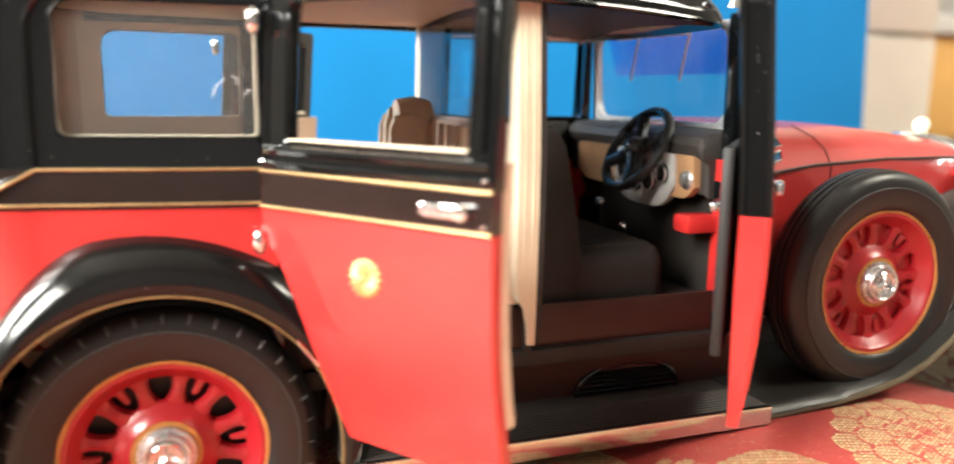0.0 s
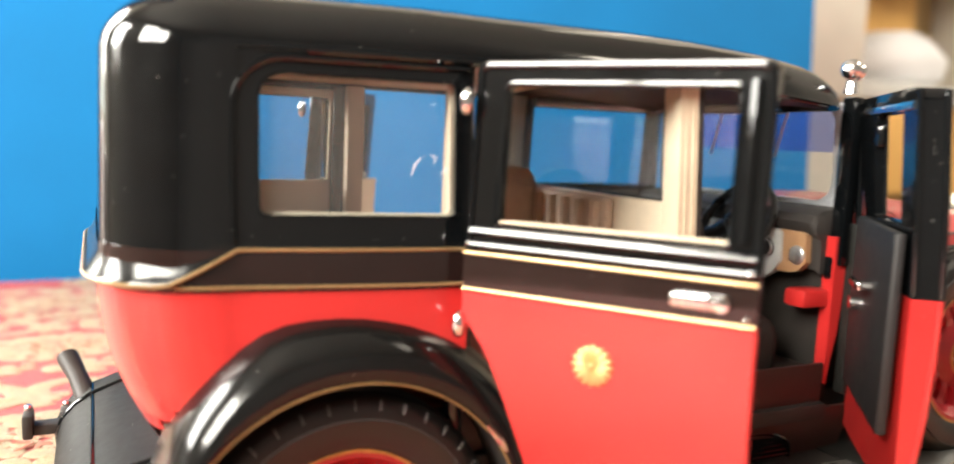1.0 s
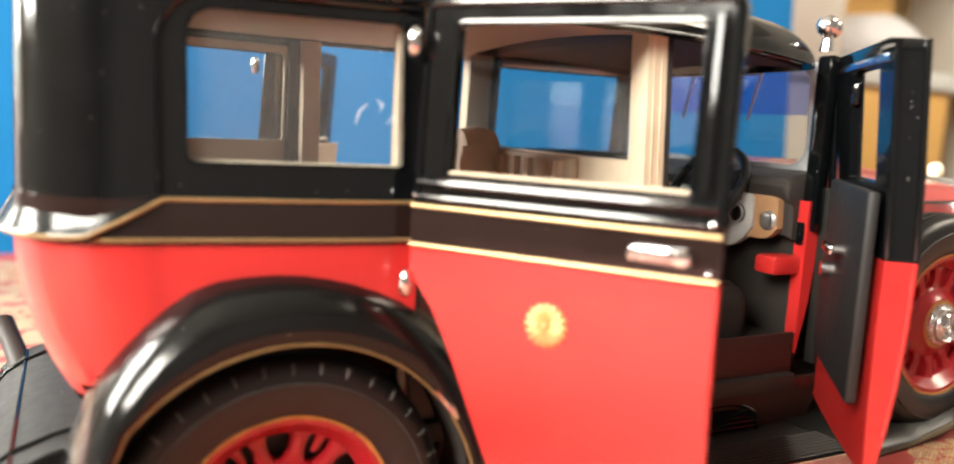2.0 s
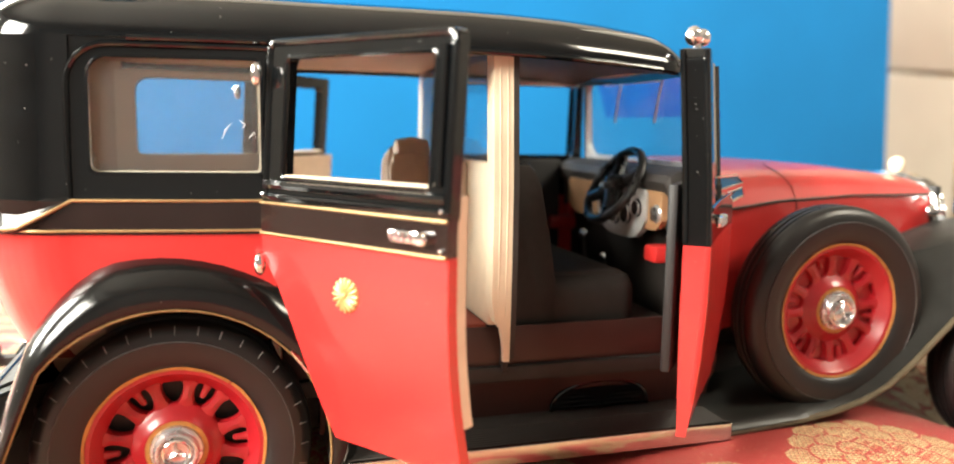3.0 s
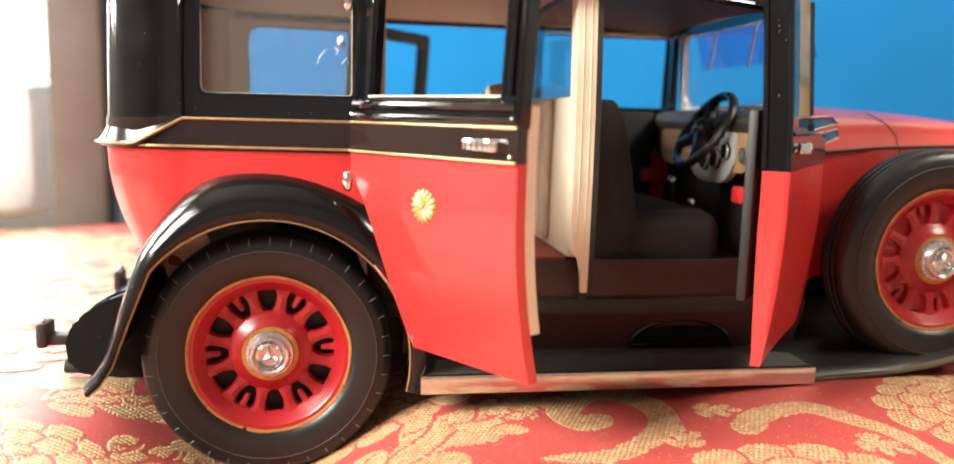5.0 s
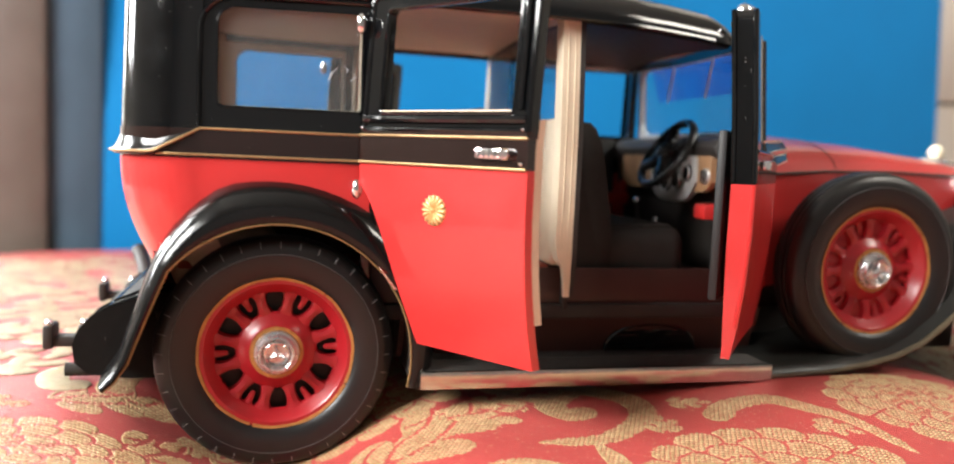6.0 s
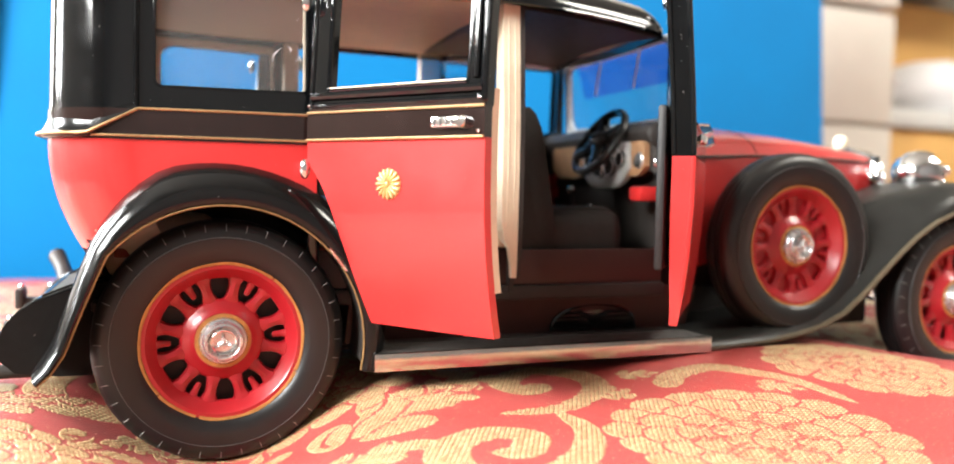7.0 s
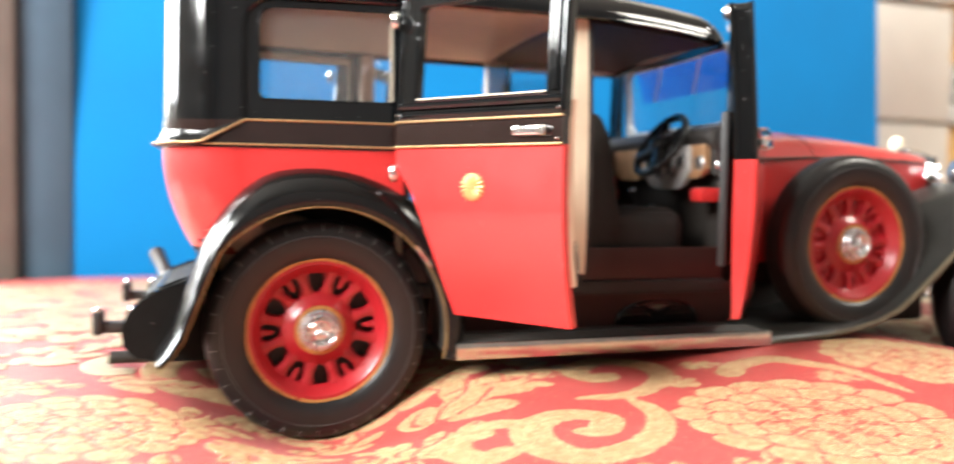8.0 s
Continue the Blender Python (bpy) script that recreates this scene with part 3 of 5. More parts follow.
def ceiling_sheet(x0, x1):
    rows = []
    for i in range(13):
        x = x0 + (x1 - x0) * i / 12
        half = 36.5 - (side_y(x, 95) + 2.6) - 16 * max(0.0, (-8 - x) / 18) ** 2
        rows.append([(x, CY + half * (j / 6 - 1), 95.6 + 1.6 * (1 - (j / 6 - 1) ** 2) - 2.6 * max(0.0, (x - 50) / 57) ** 2) for j in range(13)])
    return shell(rows, lambda p: (0, 0, 0.8))


part("headlining", ceiling_sheet(-26, 62), LINING, car, "tan headlining over the rear seats")
part("front_headlining", ceiling_sheet(62.3, 104), DARKSEAT, car, "dark headlining over the driver")
rows = [[(x, y, z) for x, y in plan(z, 3.0)[6:-6]] for z in steps(40, 5, 96)]
part("rear_lining", grid(rows), LINING, car, "tan lining inside the rear corner")


# doors, built shut and then swung open
def arch_x(z):
    return 15.3 + 12.9 * max(0.0, (58 - z) / 29) ** 0.6


def panel_rows(zs, x0, x1, off, n=8):
    return [[on_side(off)(x0(z) + (x1(z) - x0(z)) * i / n, z) for i in range(n + 1)] for z in zs]


def badge_disc(x, y, z):
    bm = lathe([(0.01, -0.15), (2.55, -0.15), (2.8, 0.0), (2.85, 0.3), (0.01, 0.3)], 36)
    bm.transform(Matrix.Translation((x, y, z)))
    return bm


def badge_petal(x, y, z, turn):
    b = ball(0, 0, 0, 1.0, 1.0, 12)
    for v in b.verts:
        v.co.x *= 0.76 + 0.5 * v.co.z
    b.transform(Matrix.Translation((x, y, z)) @ Matrix.Rotation(turn, 4, "Y") @ Matrix.Translation((0, -0.2, 1.62)) @ Matrix.Diagonal((0.37, 0.46, 1.3, 1)))
    return b


def handle_mesh(x0, x1, y, z):
    bits = [box(x0, x1 - 1.2, y - 1.5, y - 0.5, z - 0.95, z + 0.95, 0.45)]
    knob = lathe([(0.01, -1.8), (0.9, -1.7), (1.1, -1.2), (0.9, 0.2)], 16)
    knob.transform(Matrix.Translation((x1 - 1.2, y, z)))
    bits.append(knob)
    for k in range(4):
        bits.append(tube([(x0 + 1 + k * (x1 - x0 - 4) / 3, y - 1.55, z - 0.7), (x0 + 1 + k * (x1 - x0 - 4) / 3, y - 1.55, z + 0.7)], 0.22, 6))
    return joined(*bits)


CHIP = material("bare_chip", (0.3, 0.3, 0.3), 0.4, vary=0.2, scale=900)


def rear_door(far):
    m = Matrix.Translation((15, -5.6, 0)) @ Matrix.Rotation(radians(-53.5), 4, "Z") @ Matrix.Translation((-15, 2.6, 0))
    m = mirrored(Matrix.Translation((-2.2, 1.0, 0)) @ m) if far else m
    skin = shell(panel_rows(steps(28.2, 2, 62.9), arch_x, lambda z: 56.0, 0), lambda p: (0, 2.2, 0))
    door = part("rear_door", skin, RED, car, "open rear door, red below and black above", m)
    part("door_band", shell(panel_rows((62.9, 64.5, 66.5, 68.2), lambda z: 15.3, lambda z: 56, -0.15), lambda p: (0, 2.3, 0)), BAND, door, "dark brown band between two gold lines", m)
    part("window_frame", ring_panel(rrect(15.3, 56, 68.2, 95.4, (0.02, 0.02, 1.5, 1.2)), rrect(20, 52, 72.4, 92.3, (0.8, 0.8, 1.2, 1.2)), on_side(0.1), 2.4), BLACK, door, "glossy black window frame", m)
    part("frame_bead", tube([on_side(0.35)(x, z) for x, z in rrect(15.9, 55.4, 69.0, 94.8, (0.5, 0.5, 1.5, 1.2))], 0.75, 10, True), BLACK, door, "rounded black outer bead", m)
    part("frame_bead", tube([on_side(0.4)(x, z) for x, z in rrect(19.9, 52.1, 72.3, 92.4, (0.8, 0.8, 1.2, 1.2))], 0.5, 8, True), BLACK, door, "rounded black inner bead", m)
    part("frame_rib", tube([on_side(-0.05)(x, z) for x, z in ((53.7, 73), (53.7, 80), (53.7, 93))], 0.7, 10), BLACK, door, "rounded black rib on the frame", m)
    for z, r in ((69.4, 0.55), (71.3, 0.8)):
        part("sill_ridge", tube([on_side(-0.1)(x, z) for x in (16.2, 30, 42, 55.4)], r), BLACK, door, "", m)
    part("sill", shell([[on_side(o)(x, 72.5) for x in (19.5, 36, 52.5)] for o in (0.2, 2.9)], lambda p: (0, 0, 0.5)), CREAM, door, "cream window sill", m)
    for z in (63.0, 68.2):
        part("gold_line", tube([on_side(-0.4)(x, z) for x in (15.4, 29, 43, 55.9)], 0.28), LINE, door, "thin gold line", m)
    part("door_lining", shell(panel_rows(steps(36, 3, 71.5), lambda z: arch_x(z) + 4, lambda z: 55.5, 2.3), lambda p: (0, 2.7, 0)), LINING, door, "tan inner door panel", m)
    part("door_handle", handle_mesh(45.6, 53.2, side_y(45, 65.6), 65.5), CHROME, door, "chrome door handle", m)
    part("badge", badge_disc(35.6, side_y(36, 54.5), 54.8), GILT, door, "round gilt chrysanthemum badge", m)
    part("badge_boss", ball(35.6, side_y(36, 54.5) - 0.3, 54.8, 0.5, 0.7, 12), BADGE, door, "", m)
    for k in range(16):
        part("badge_petal", badge_petal(35.6, side_y(36, 54.5), 54.8, math.tau * k / 16), BADGE, door, "", m)
    for z in (57.5, 89.6):
        knob = ball(15.0, -3.0, 0, 1.05, 1, 14)
        knob.transform(Matrix.Translation((0, 0, z)) @ Matrix.Diagonal((1, 1, 1.9, 1)))
        part("hinge", knob, CHROME, door, "chrome hinge", m)
    # chrome beads: screws, and highlights at the free corner given a shape
    for x, z in ((15.9, 69.6), (54.9, 69.6), (54.9, 63.9)):
        part("screw_glint_bead", ball(x, side_y(x, z) - 0.5, z, 0.32, 1, 8), CHROME, door, "", m)
    return door


def front_door(far):
    hx, hy = 113.9, 1.9
    hx, hy = (108.0, side_y(108, 62) + 0.3) if far else (hx, hy)
    m = Matrix.Translation((hx, hy, 0)) @ Matrix.Rotation(radians(0 if far else 48.3), 4, "Z") @ Matrix.Translation((-108.0, -side_y(108, 62), 0))
    m = mirrored(m) if far else m

    def skin_at(x, z):
        curl = side_y(108, z) if z > 52 else side_y(108, 52) + 0.55 * (side_y(108, z) - side_y(108, 52))
        return (x, curl - 0.0016 * (x - 108) ** 2 * 0.6, z)

    def rows_at(zs, n=8, x0=67.6):
        return [[skin_at(x0 + (107.7 - x0) * i / n, z) for i in range(n + 1)] for z in zs]
    door = part("front_door", shell(rows_at(steps(27.4, 2, 61.8)), lambda p: (0, max(1.7, 4.6 - 0.0038 * max(0.0, 56 - p[2]) ** 2), 0)), RED, car, "shut front door, red below and black above" if far else "open front door, red below and black above", m)
    part("door_band", shell(rows_at((61.8, 63, 66, 68.2)), lambda p: (0, 4.6, 0)), BLACK, door, "black band", m)
    opening = rrect(68.6, 106.2, 73, 93.4, (0.6, 0.8, 0.8, 0.6)) if far else rrect(75.0, 92.6, 73, 92, (0.8, 0.8, 1.2, 1.2))
    inset = 0.0 if far else 2.95
    part("window_frame", ring_panel(rrect(67.6 if far else 68.0, 107.7, 68.2, 95.4, (0.02, 0.02, 3.2, 2.0)), opening, lambda x, z: (x, skin_at(x, z)[1] + inset, z), 4.6 - inset - 0.05), BLACK, door, "glossy black window frame", m)
    if not far:
        round_off = [(z, 67.6 + 2.6 * (1 - math.sqrt(max(0.0, 1 - (max(0.0, z - 92.8) / 2.6) ** 2)))) for z in (68.2, 75, 82, 89, 92.8, 93.6, 94.3, 94.9, 95.25, 95.39)]
        part("free_stile", shell([[skin_at(x0 + (75.0 - x0) * i / 4, z) for i in range(5)] for z, x0 in round_off], lambda p: (0, 4.6, 0)), BLACK, door, "deep rounded black stile at the free edge", m)
        part("stop_lug", box(91.2, 93.2, side_y(108, 88) + 3.1, side_y(108, 88) + 4.5, 85.8, 90.0, 0.7), BLACK, door, "small rounded window stop", m)
        part("hinge_post", tube([(108.7, side_y(108, z) + 4.0, z) for z in (60, 70, 82, 95)], 1.5, 10), BLACK, door, "round black hinge post", m)
    part("door_lining", box(68.2, 102, side_y(108, 60) + 4.4, side_y(108, 60) + 6.2, 38.5, 72.2, 0.5), TRIM, door, "dark grey inner door panel", m)
    part("door_handle", handle_mesh(71.6, 79, skin_at(74, 65)[1], 65.6), CHROME, door, "chrome door handle", m)
    # rail added to stand in for a highlight on the black frame
    part("window_rail", tube([(x, skin_at(x, 92.4)[1] + 4.4, 94.2 if far else 92.6) for x in (69, 88, 104.6)], 1.0 if far else 0.8), SILVERY if far else CHROME, door, "bright rail added for a highlight over the window", m)
    part("frame_bead", tube([(x, skin_at(x, z)[1] + inset, z) for x, z in opening], 0.4, 8, True), BLACK, door, "rounded black inner bead", m)
    for o, r in ((0.3, 0.55), (4.3, 0.55)):
        part("edge_bead", tube([(67.6, skin_at(67.6, z)[1] + o, z) for z in (62.2, 74, 84, 95)], r, 8), BLACK, door, "rounded black door edge", m)
    for o, r in ((0.35, 0.5),):
        part("edge_bead", tube([(67.6, skin_at(67.6, z)[1] + o, z) for z in (61.6, 52, 42, 34)], r, 8), RED, door, "rounded red door edge", m)
    rnd = random.Random(9)
    for k in range(34):
        z, o, s = rnd.uniform(63, 94.5), rnd.choice((0.4, 2.2, 4.1, 4.2, 4.3, 4.2)) + rnd.uniform(-0.12, 0.12), rnd.uniform(0.03, 0.08)
        part("chip", tube([(67.45, skin_at(67.6, z)[1] + o, z - s * 2), (67.4, skin_at(67.6, z)[1] + o + 0.1, z), (67.45, skin_at(67.6, z)[1] + o, z + s * 2.5)], [s * 0.5, s, s * 0.4], 5), CHIP, door, "", m)
    part("belt_line", tube([skin_at(x, 68.2) for x in (67.8, 82, 95, 107.5)], 0.45), BLACK, door, "", m)
    inner = joined(tube([(83, 11.0, 61), (83, 8, 61)], 0.9, 10), box(81, 89, 11, 12, 60.2, 61.8, 0.4), tube([(93, 11, 56), (93, 8, 56)], 1.4, 12))
    inner.transform(Matrix.Translation((0, side_y(108, 60) - 3.2, 0)))
    part("inner_handle", inner, CHROME, door, "chrome inner handle and winder", m)
    return door


for far in (False, True):
    rear_door(far)
    front_door(far)


# fenders
SECTION = [(0, -6.1), (0.4, -6.8), (1.4, -7.1), (3, -6.8), (4.8, -5.5), (6.4, -3.0), (7.4, 0.5), (7.7, 4), (7.7, 9), (6.9, 9), (6.8, 1), (5.7, -2), (3.8, -4.6), (1.2, -5.9), (0.3, -5.7)]


def fender(stations, section, shift=0.0):
    """stations: (x, z, nx, nz, height scale, sideways shift, lean inwards)."""
    rows = []
    for x, z, nx, nz, k, dy, *lean in stations:
        inward = 13.0 * (lean[0] if lean else 0.0)
        rows.append([(x + nx * r * k, y + dy + shift + inward * min(1.0, (r / 6.4) ** 1.0) * (1 if y < 8 else 0.4), z + nz * r * k) for r, y in section])
    return grid(rows, True, cap=True)


def arch_height(a):
    """How far the fender rises over its lip, round the wheel."""
    if a < 60:
        return 0.75 + 0.4 * (a + 13) / 73
    return 1.15 if a < 108 else 1.15 - 0.6 * (a - 108) / 32


def arch_stations():
    out = []
    for a in steps(-13, 6, 140):
        t = radians(a)
        out.append((26.5 * math.cos(t), 23.7 + 26.5 * math.sin(t), math.cos(t), math.sin(t), arch_height(a), -1.3 * max(0.0, (40 - a) / 53)))
    for px, pz, ang, k in ((-22.2, 36.2, 152, 0.5), (-24.2, 31.2, 157, 0.45), (-25.8, 27, 159, 0.42), (-27.2, 23.2, 154, 0.4), (-29.4, 19.8, 138, 0.38), (-31.6, 17.8, 125, 0.32)):
        t = radians(ang)
        out.append((px, pz, math.cos(t), math.sin(t), k, 0.0))
    return out


ARCH = arch_stations()
FRONT_LIP = [(108, 17.4), (118, 17.9), (128, 18.6), (137, 19.8), (145, 21.6), (152, 24.6), (158, 29), (164, 34.2), (170, 39.4), (176, 44), (183, 48.2), (190, 51), (199, 52), (208, 50.8), (216, 47.2), (222.5, 41), (226.5, 33), (228, 25)]


def front_stations():
    out = []
    for i, (x, z) in enumerate(FRONT_LIP):
        a, b = FRONT_LIP[max(0, i - 1)], FRONT_LIP[min(len(FRONT_LIP) - 1, i + 1)]
        d = Vector((b[0] - a[0], b[1] - a[1])).normalized()
        k = 0.45 + 1.1 * math.exp(-((x - 160) / 16) ** 2) if x < 160 else 1.0 + 0.55 * math.exp(-((x - 160) / 14) ** 2)
        out.append((x, z, -d.y, d.x, k, 0.0, max(0.0, min(1.0, (x - 128) / 14, (186 - x) / 14))))
    return out


FRONT = front_stations()
FRONT_SECTION = [(0, -6.1), (0.4, -6.8), (1.4, -7.1), (3, -6.6), (4.8, -5.0), (6.4, -2.0), (7.4, 2.5), (7.7, 8), (7.7, 20), (6.9, 20), (6.8, 3), (5.7, -1.2), (3.8, -4.2), (1.2, -5.9), (0.3, -5.7)]
for far in (False, True):
    m = mirrored() if far else Matrix()
    wing = part("rear_fender", fender(ARCH, SECTION), FENDERBLACK, car, "glossy black rear fender", m)
    part("gold_line", tube([(x, -6.6 + dy, z) for x, z, _, _, _, dy in ARCH], 0.2, 6), LIPGOLD, wing, "thin gold line on the lip", m)
    part("worn_patch", tube([(26.9 * math.cos(radians(a)), -6.75 - 1.3 * max(0.0, (40 - a) / 53), 23.7 + 26.9 * math.sin(radians(a))) for a in (31, 34, 37, 40, 43)], [0.25, 0.6, 0.7, 0.62, 0.25], 8), STRIP, wing, "bare metal where the paint is worn", m)
    wing = part("front_fender", fender(FRONT, FRONT_SECTION), DULLBLACK, car, "glossy black sweeping front fender", m)
    part("lip", tube([(x, -6.5, z) for x, z, *_ in FRONT], 0.7, 8), OLIVE, wing, "dull olive-brown lip", m)
    arch = [[(r * math.cos(radians(a)), y, 23.7 + r * math.sin(radians(a))) for r, y in ((27.0, -4.2), (27.2, 8), (27.0, 19), (25.5, 20), (3, 20.5))] for a in steps(-10, 6, 176)]
    part("wheel_housing", grid(arch), SATIN, car, "dark rounded wheel housing inside the fender", m)
    # running board with steel edge, ribs and a step plate
    board = part("running_board", box(27.5, 110, -8.0, 9, 17.6, 20.5, 0.3), SATIN, car, "black ribbed running board", m)
    part("edge_strip", box(28.4, 109.3, -9.0, -7.9, 17.3, 20.9, 0.15), STRIP, board, "bright steel edge strip", m)
    for k in range(9):
        part("rib", box(29, 109, -7.4 + k * 1.05, -6.9 + k * 1.05, 20.4, 20.9, 0.15, 1), SATIN, board, "", m)
    moon = [(86.5 + 11.4 * math.cos(a), 7.2 - 0.9 * math.sin(a), 20.9 + 6.4 * math.sin(a) ** 0.8) for a in (math.pi * k / 24 for k in range(25))]
    plate = part("step_plate", grid([[(86.5 + (p[0] - 86.5) * f, p[1] + 0.25 * (1 - f), 20.9 + (p[2] - 20.9) * f) for p in moon] for f in (1.0, 0.6, 0.02)]), BLACK, board, "black half-round scuff plate", m)
    part("plate_rim", tube([(x, y - 0.2, z) for x, y, z in moon], 0.5, 8), BLACK, plate, "rounded shiny rim", m)
    for k in range(5):
        z = 21.6 + 1.0 * k
        w = 11.0 * math.sqrt(max(0.05, 1 - (max(0.0, z - 20.9) / 6.4) ** 2.5))
        part("plate_rib", box(86.5 - w, 86.5 + w, 6.5, 7.2, z - 0.22, z + 0.22, 0.15, 1), BLACK, plate, "", m)
    part("apron", shell([[(26 + 88 * i / 6, y, z) for i in range(7)] for z, y in ((20, 8.5), (24, 7.4), (28, 5.2), (31.5, 4.4))], lambda p: (0, 1, 0)), MAROON, car, "dark maroon apron under the doors", m)


# wheels, about the origin, outer face towards -y
def make_wheel_meshes():
    half = [(14.8, -3.0), (15.4, -4.0), (16.6, -4.7), (18.4, -5.1), (20.1, -5.15), (20.35, -4.9), (21.4, -4.75), (22.6, -4.2), (23.35, -3.3), (23.62, -2.3), (23.65, -1.9), (23.25, -1.75), (23.25, -1.4), (23.7, -1.25), (23.7, -0.55), (23.25, -0.4), (23.25, 0)]
    tyre = lathe(half + [(r, -y) for r, y in reversed(half[:-1])], 72)
    rim = lathe([(15.6, -3.2), (15.5, -3.7), (15.1, -3.85), (14.7, -3.8), (14.2, -3.8), (13.7, -3.3), (13.2, -2.4), (12.3, -1.7), (12.2, -1.5), (12.1, -0.7), (12.6, 0.2), (13.5, 3.0)], 72)
    hub = lathe([(7.9, 0.6), (8.1, -0.3), (7.9, -0.95), (7.4, -1.35), (6.8, -1.65), (6.3, -2.0), (5.8, -2.4), (5.5, -2.7), (4.6, -2.75), (4.4, -2.2)], 48)
    cap = lathe([(4.5, -2.5), (4.55, -3.1), (4.35, -3.5), (3.95, -3.6), (3.8, -3.8), (3.85, -4.5), (3.6, -4.9), (3.2, -5.0), (2.95, -4.8), (2.8, -4.3), (2.5, -4.1), (1.2, -4.15), (0.01, -4.2)], 40)
    cap_ring = lathe([(2.6, -4.1), (2.55, -4.75), (2.35, -4.95), (2.1, -4.8), (2.0, -4.2)], 36)
    ring = joined(*[grid([[(r * math.sin(radians(a)), y, r * math.cos(radians(a))) for r, y in ((14.75, -3.4), (14.95 + 0.06 * math.sin(a * 0.31), -4.0), (15.4 + 0.1 * math.sin(a * 0.17), -4.12), (15.6, -3.8))] for a in steps(a0, 3, a1)]) for a0, a1 in ((-126, 40), (41.5, 118), (118.7, 200), (202.5, 233))])
    moulding = lathe([(20.15, -5.1), (20.2, -5.2), (20.3, -5.18), (20.34, -4.85)], 72)
    collar = lathe([(5.2, -2.4), (5.3, -2.85), (4.6, -2.95), (4.4, -2.6)], 40)
    spoke = grid([[(-w, y0, r), (-w * 0.8, y0 - 0.9, r), (0, y0 - 1.25, r), (w * 0.8, y0 - 0.9, r), (w, y0, r), (w, y0 + 0.9, r), (-w, y0 + 0.9, r)] for r, w, y0 in ((6.9, 2.3, 0.1), (7.3, 2.0, 0.0), (7.7, 1.72, -0.08), (8.1, 1.48, -0.18), (8.6, 1.26, -0.3), (9.2, 1.13, -0.4), (9.8, 1.07, -0.45), (10.5, 1.08, -0.45), (11.1, 1.18, -0.5), (11.6, 1.38, -0.56), (12.0, 1.62, -0.64), (12.4, 2.0, -0.75))], True, True)
    stub = grid([[(w * math.cos(a), -0.6 + 0.8 * w * math.sin(a), r) for a in (math.tau * i / 8 for i in range(8))] for r, w in ((9.5, 0.2), (9.6, 0.46), (9.95, 0.58), (11.0, 0.66), (11.8, 0.8), (12.4, 1.2))], True, True)
    star = grid([[(w, -4.15 - h, r), (0, -4.5 - h, r), (-w, -4.15 - h, r), (0, -3.9, r)] for r, w, h in ((-0.3, 0.3, 0.45), (0.3, 0.5, 0.45), (1.2, 0.3, 0.25), (2.15, 0.1, 0.05))], True, True)
    back = lathe([(13.3, 2.0), (0.5, 2.2)], 40)
    plate = lathe([(13.3, 0.9), (12, -0.15), (0.5, -0.3)], 40)
    return {k: finish(v) for k, v in (("tyre", tyre), ("rim", rim), ("hub", hub), ("cap", cap), ("cap_ring", cap_ring), ("ring", ring), ("collar", collar), ("spoke", spoke), ("stub", stub), ("star", star), ("moulding", moulding), ("back", back), ("plate", plate))}


WHEEL = make_wheel_meshes()
tick_mesh = finish(box(-0.085, 0.085, -0.06, 0.06, -0.78, 0.78, 0.04, 1))
# pale ring tone: highlight of the tyre's groove painted as colour
EDGE = material("groove_sheen_rubber", (0.07, 0.07, 0.07), 0.4, vary=0.3, scale=900)
# notch tone: the glint of light on the moulded notches, put into colour
TICK = material("glint_pale_rubber", (0.2, 0.2, 0.195), 0.35, vary=0.1)


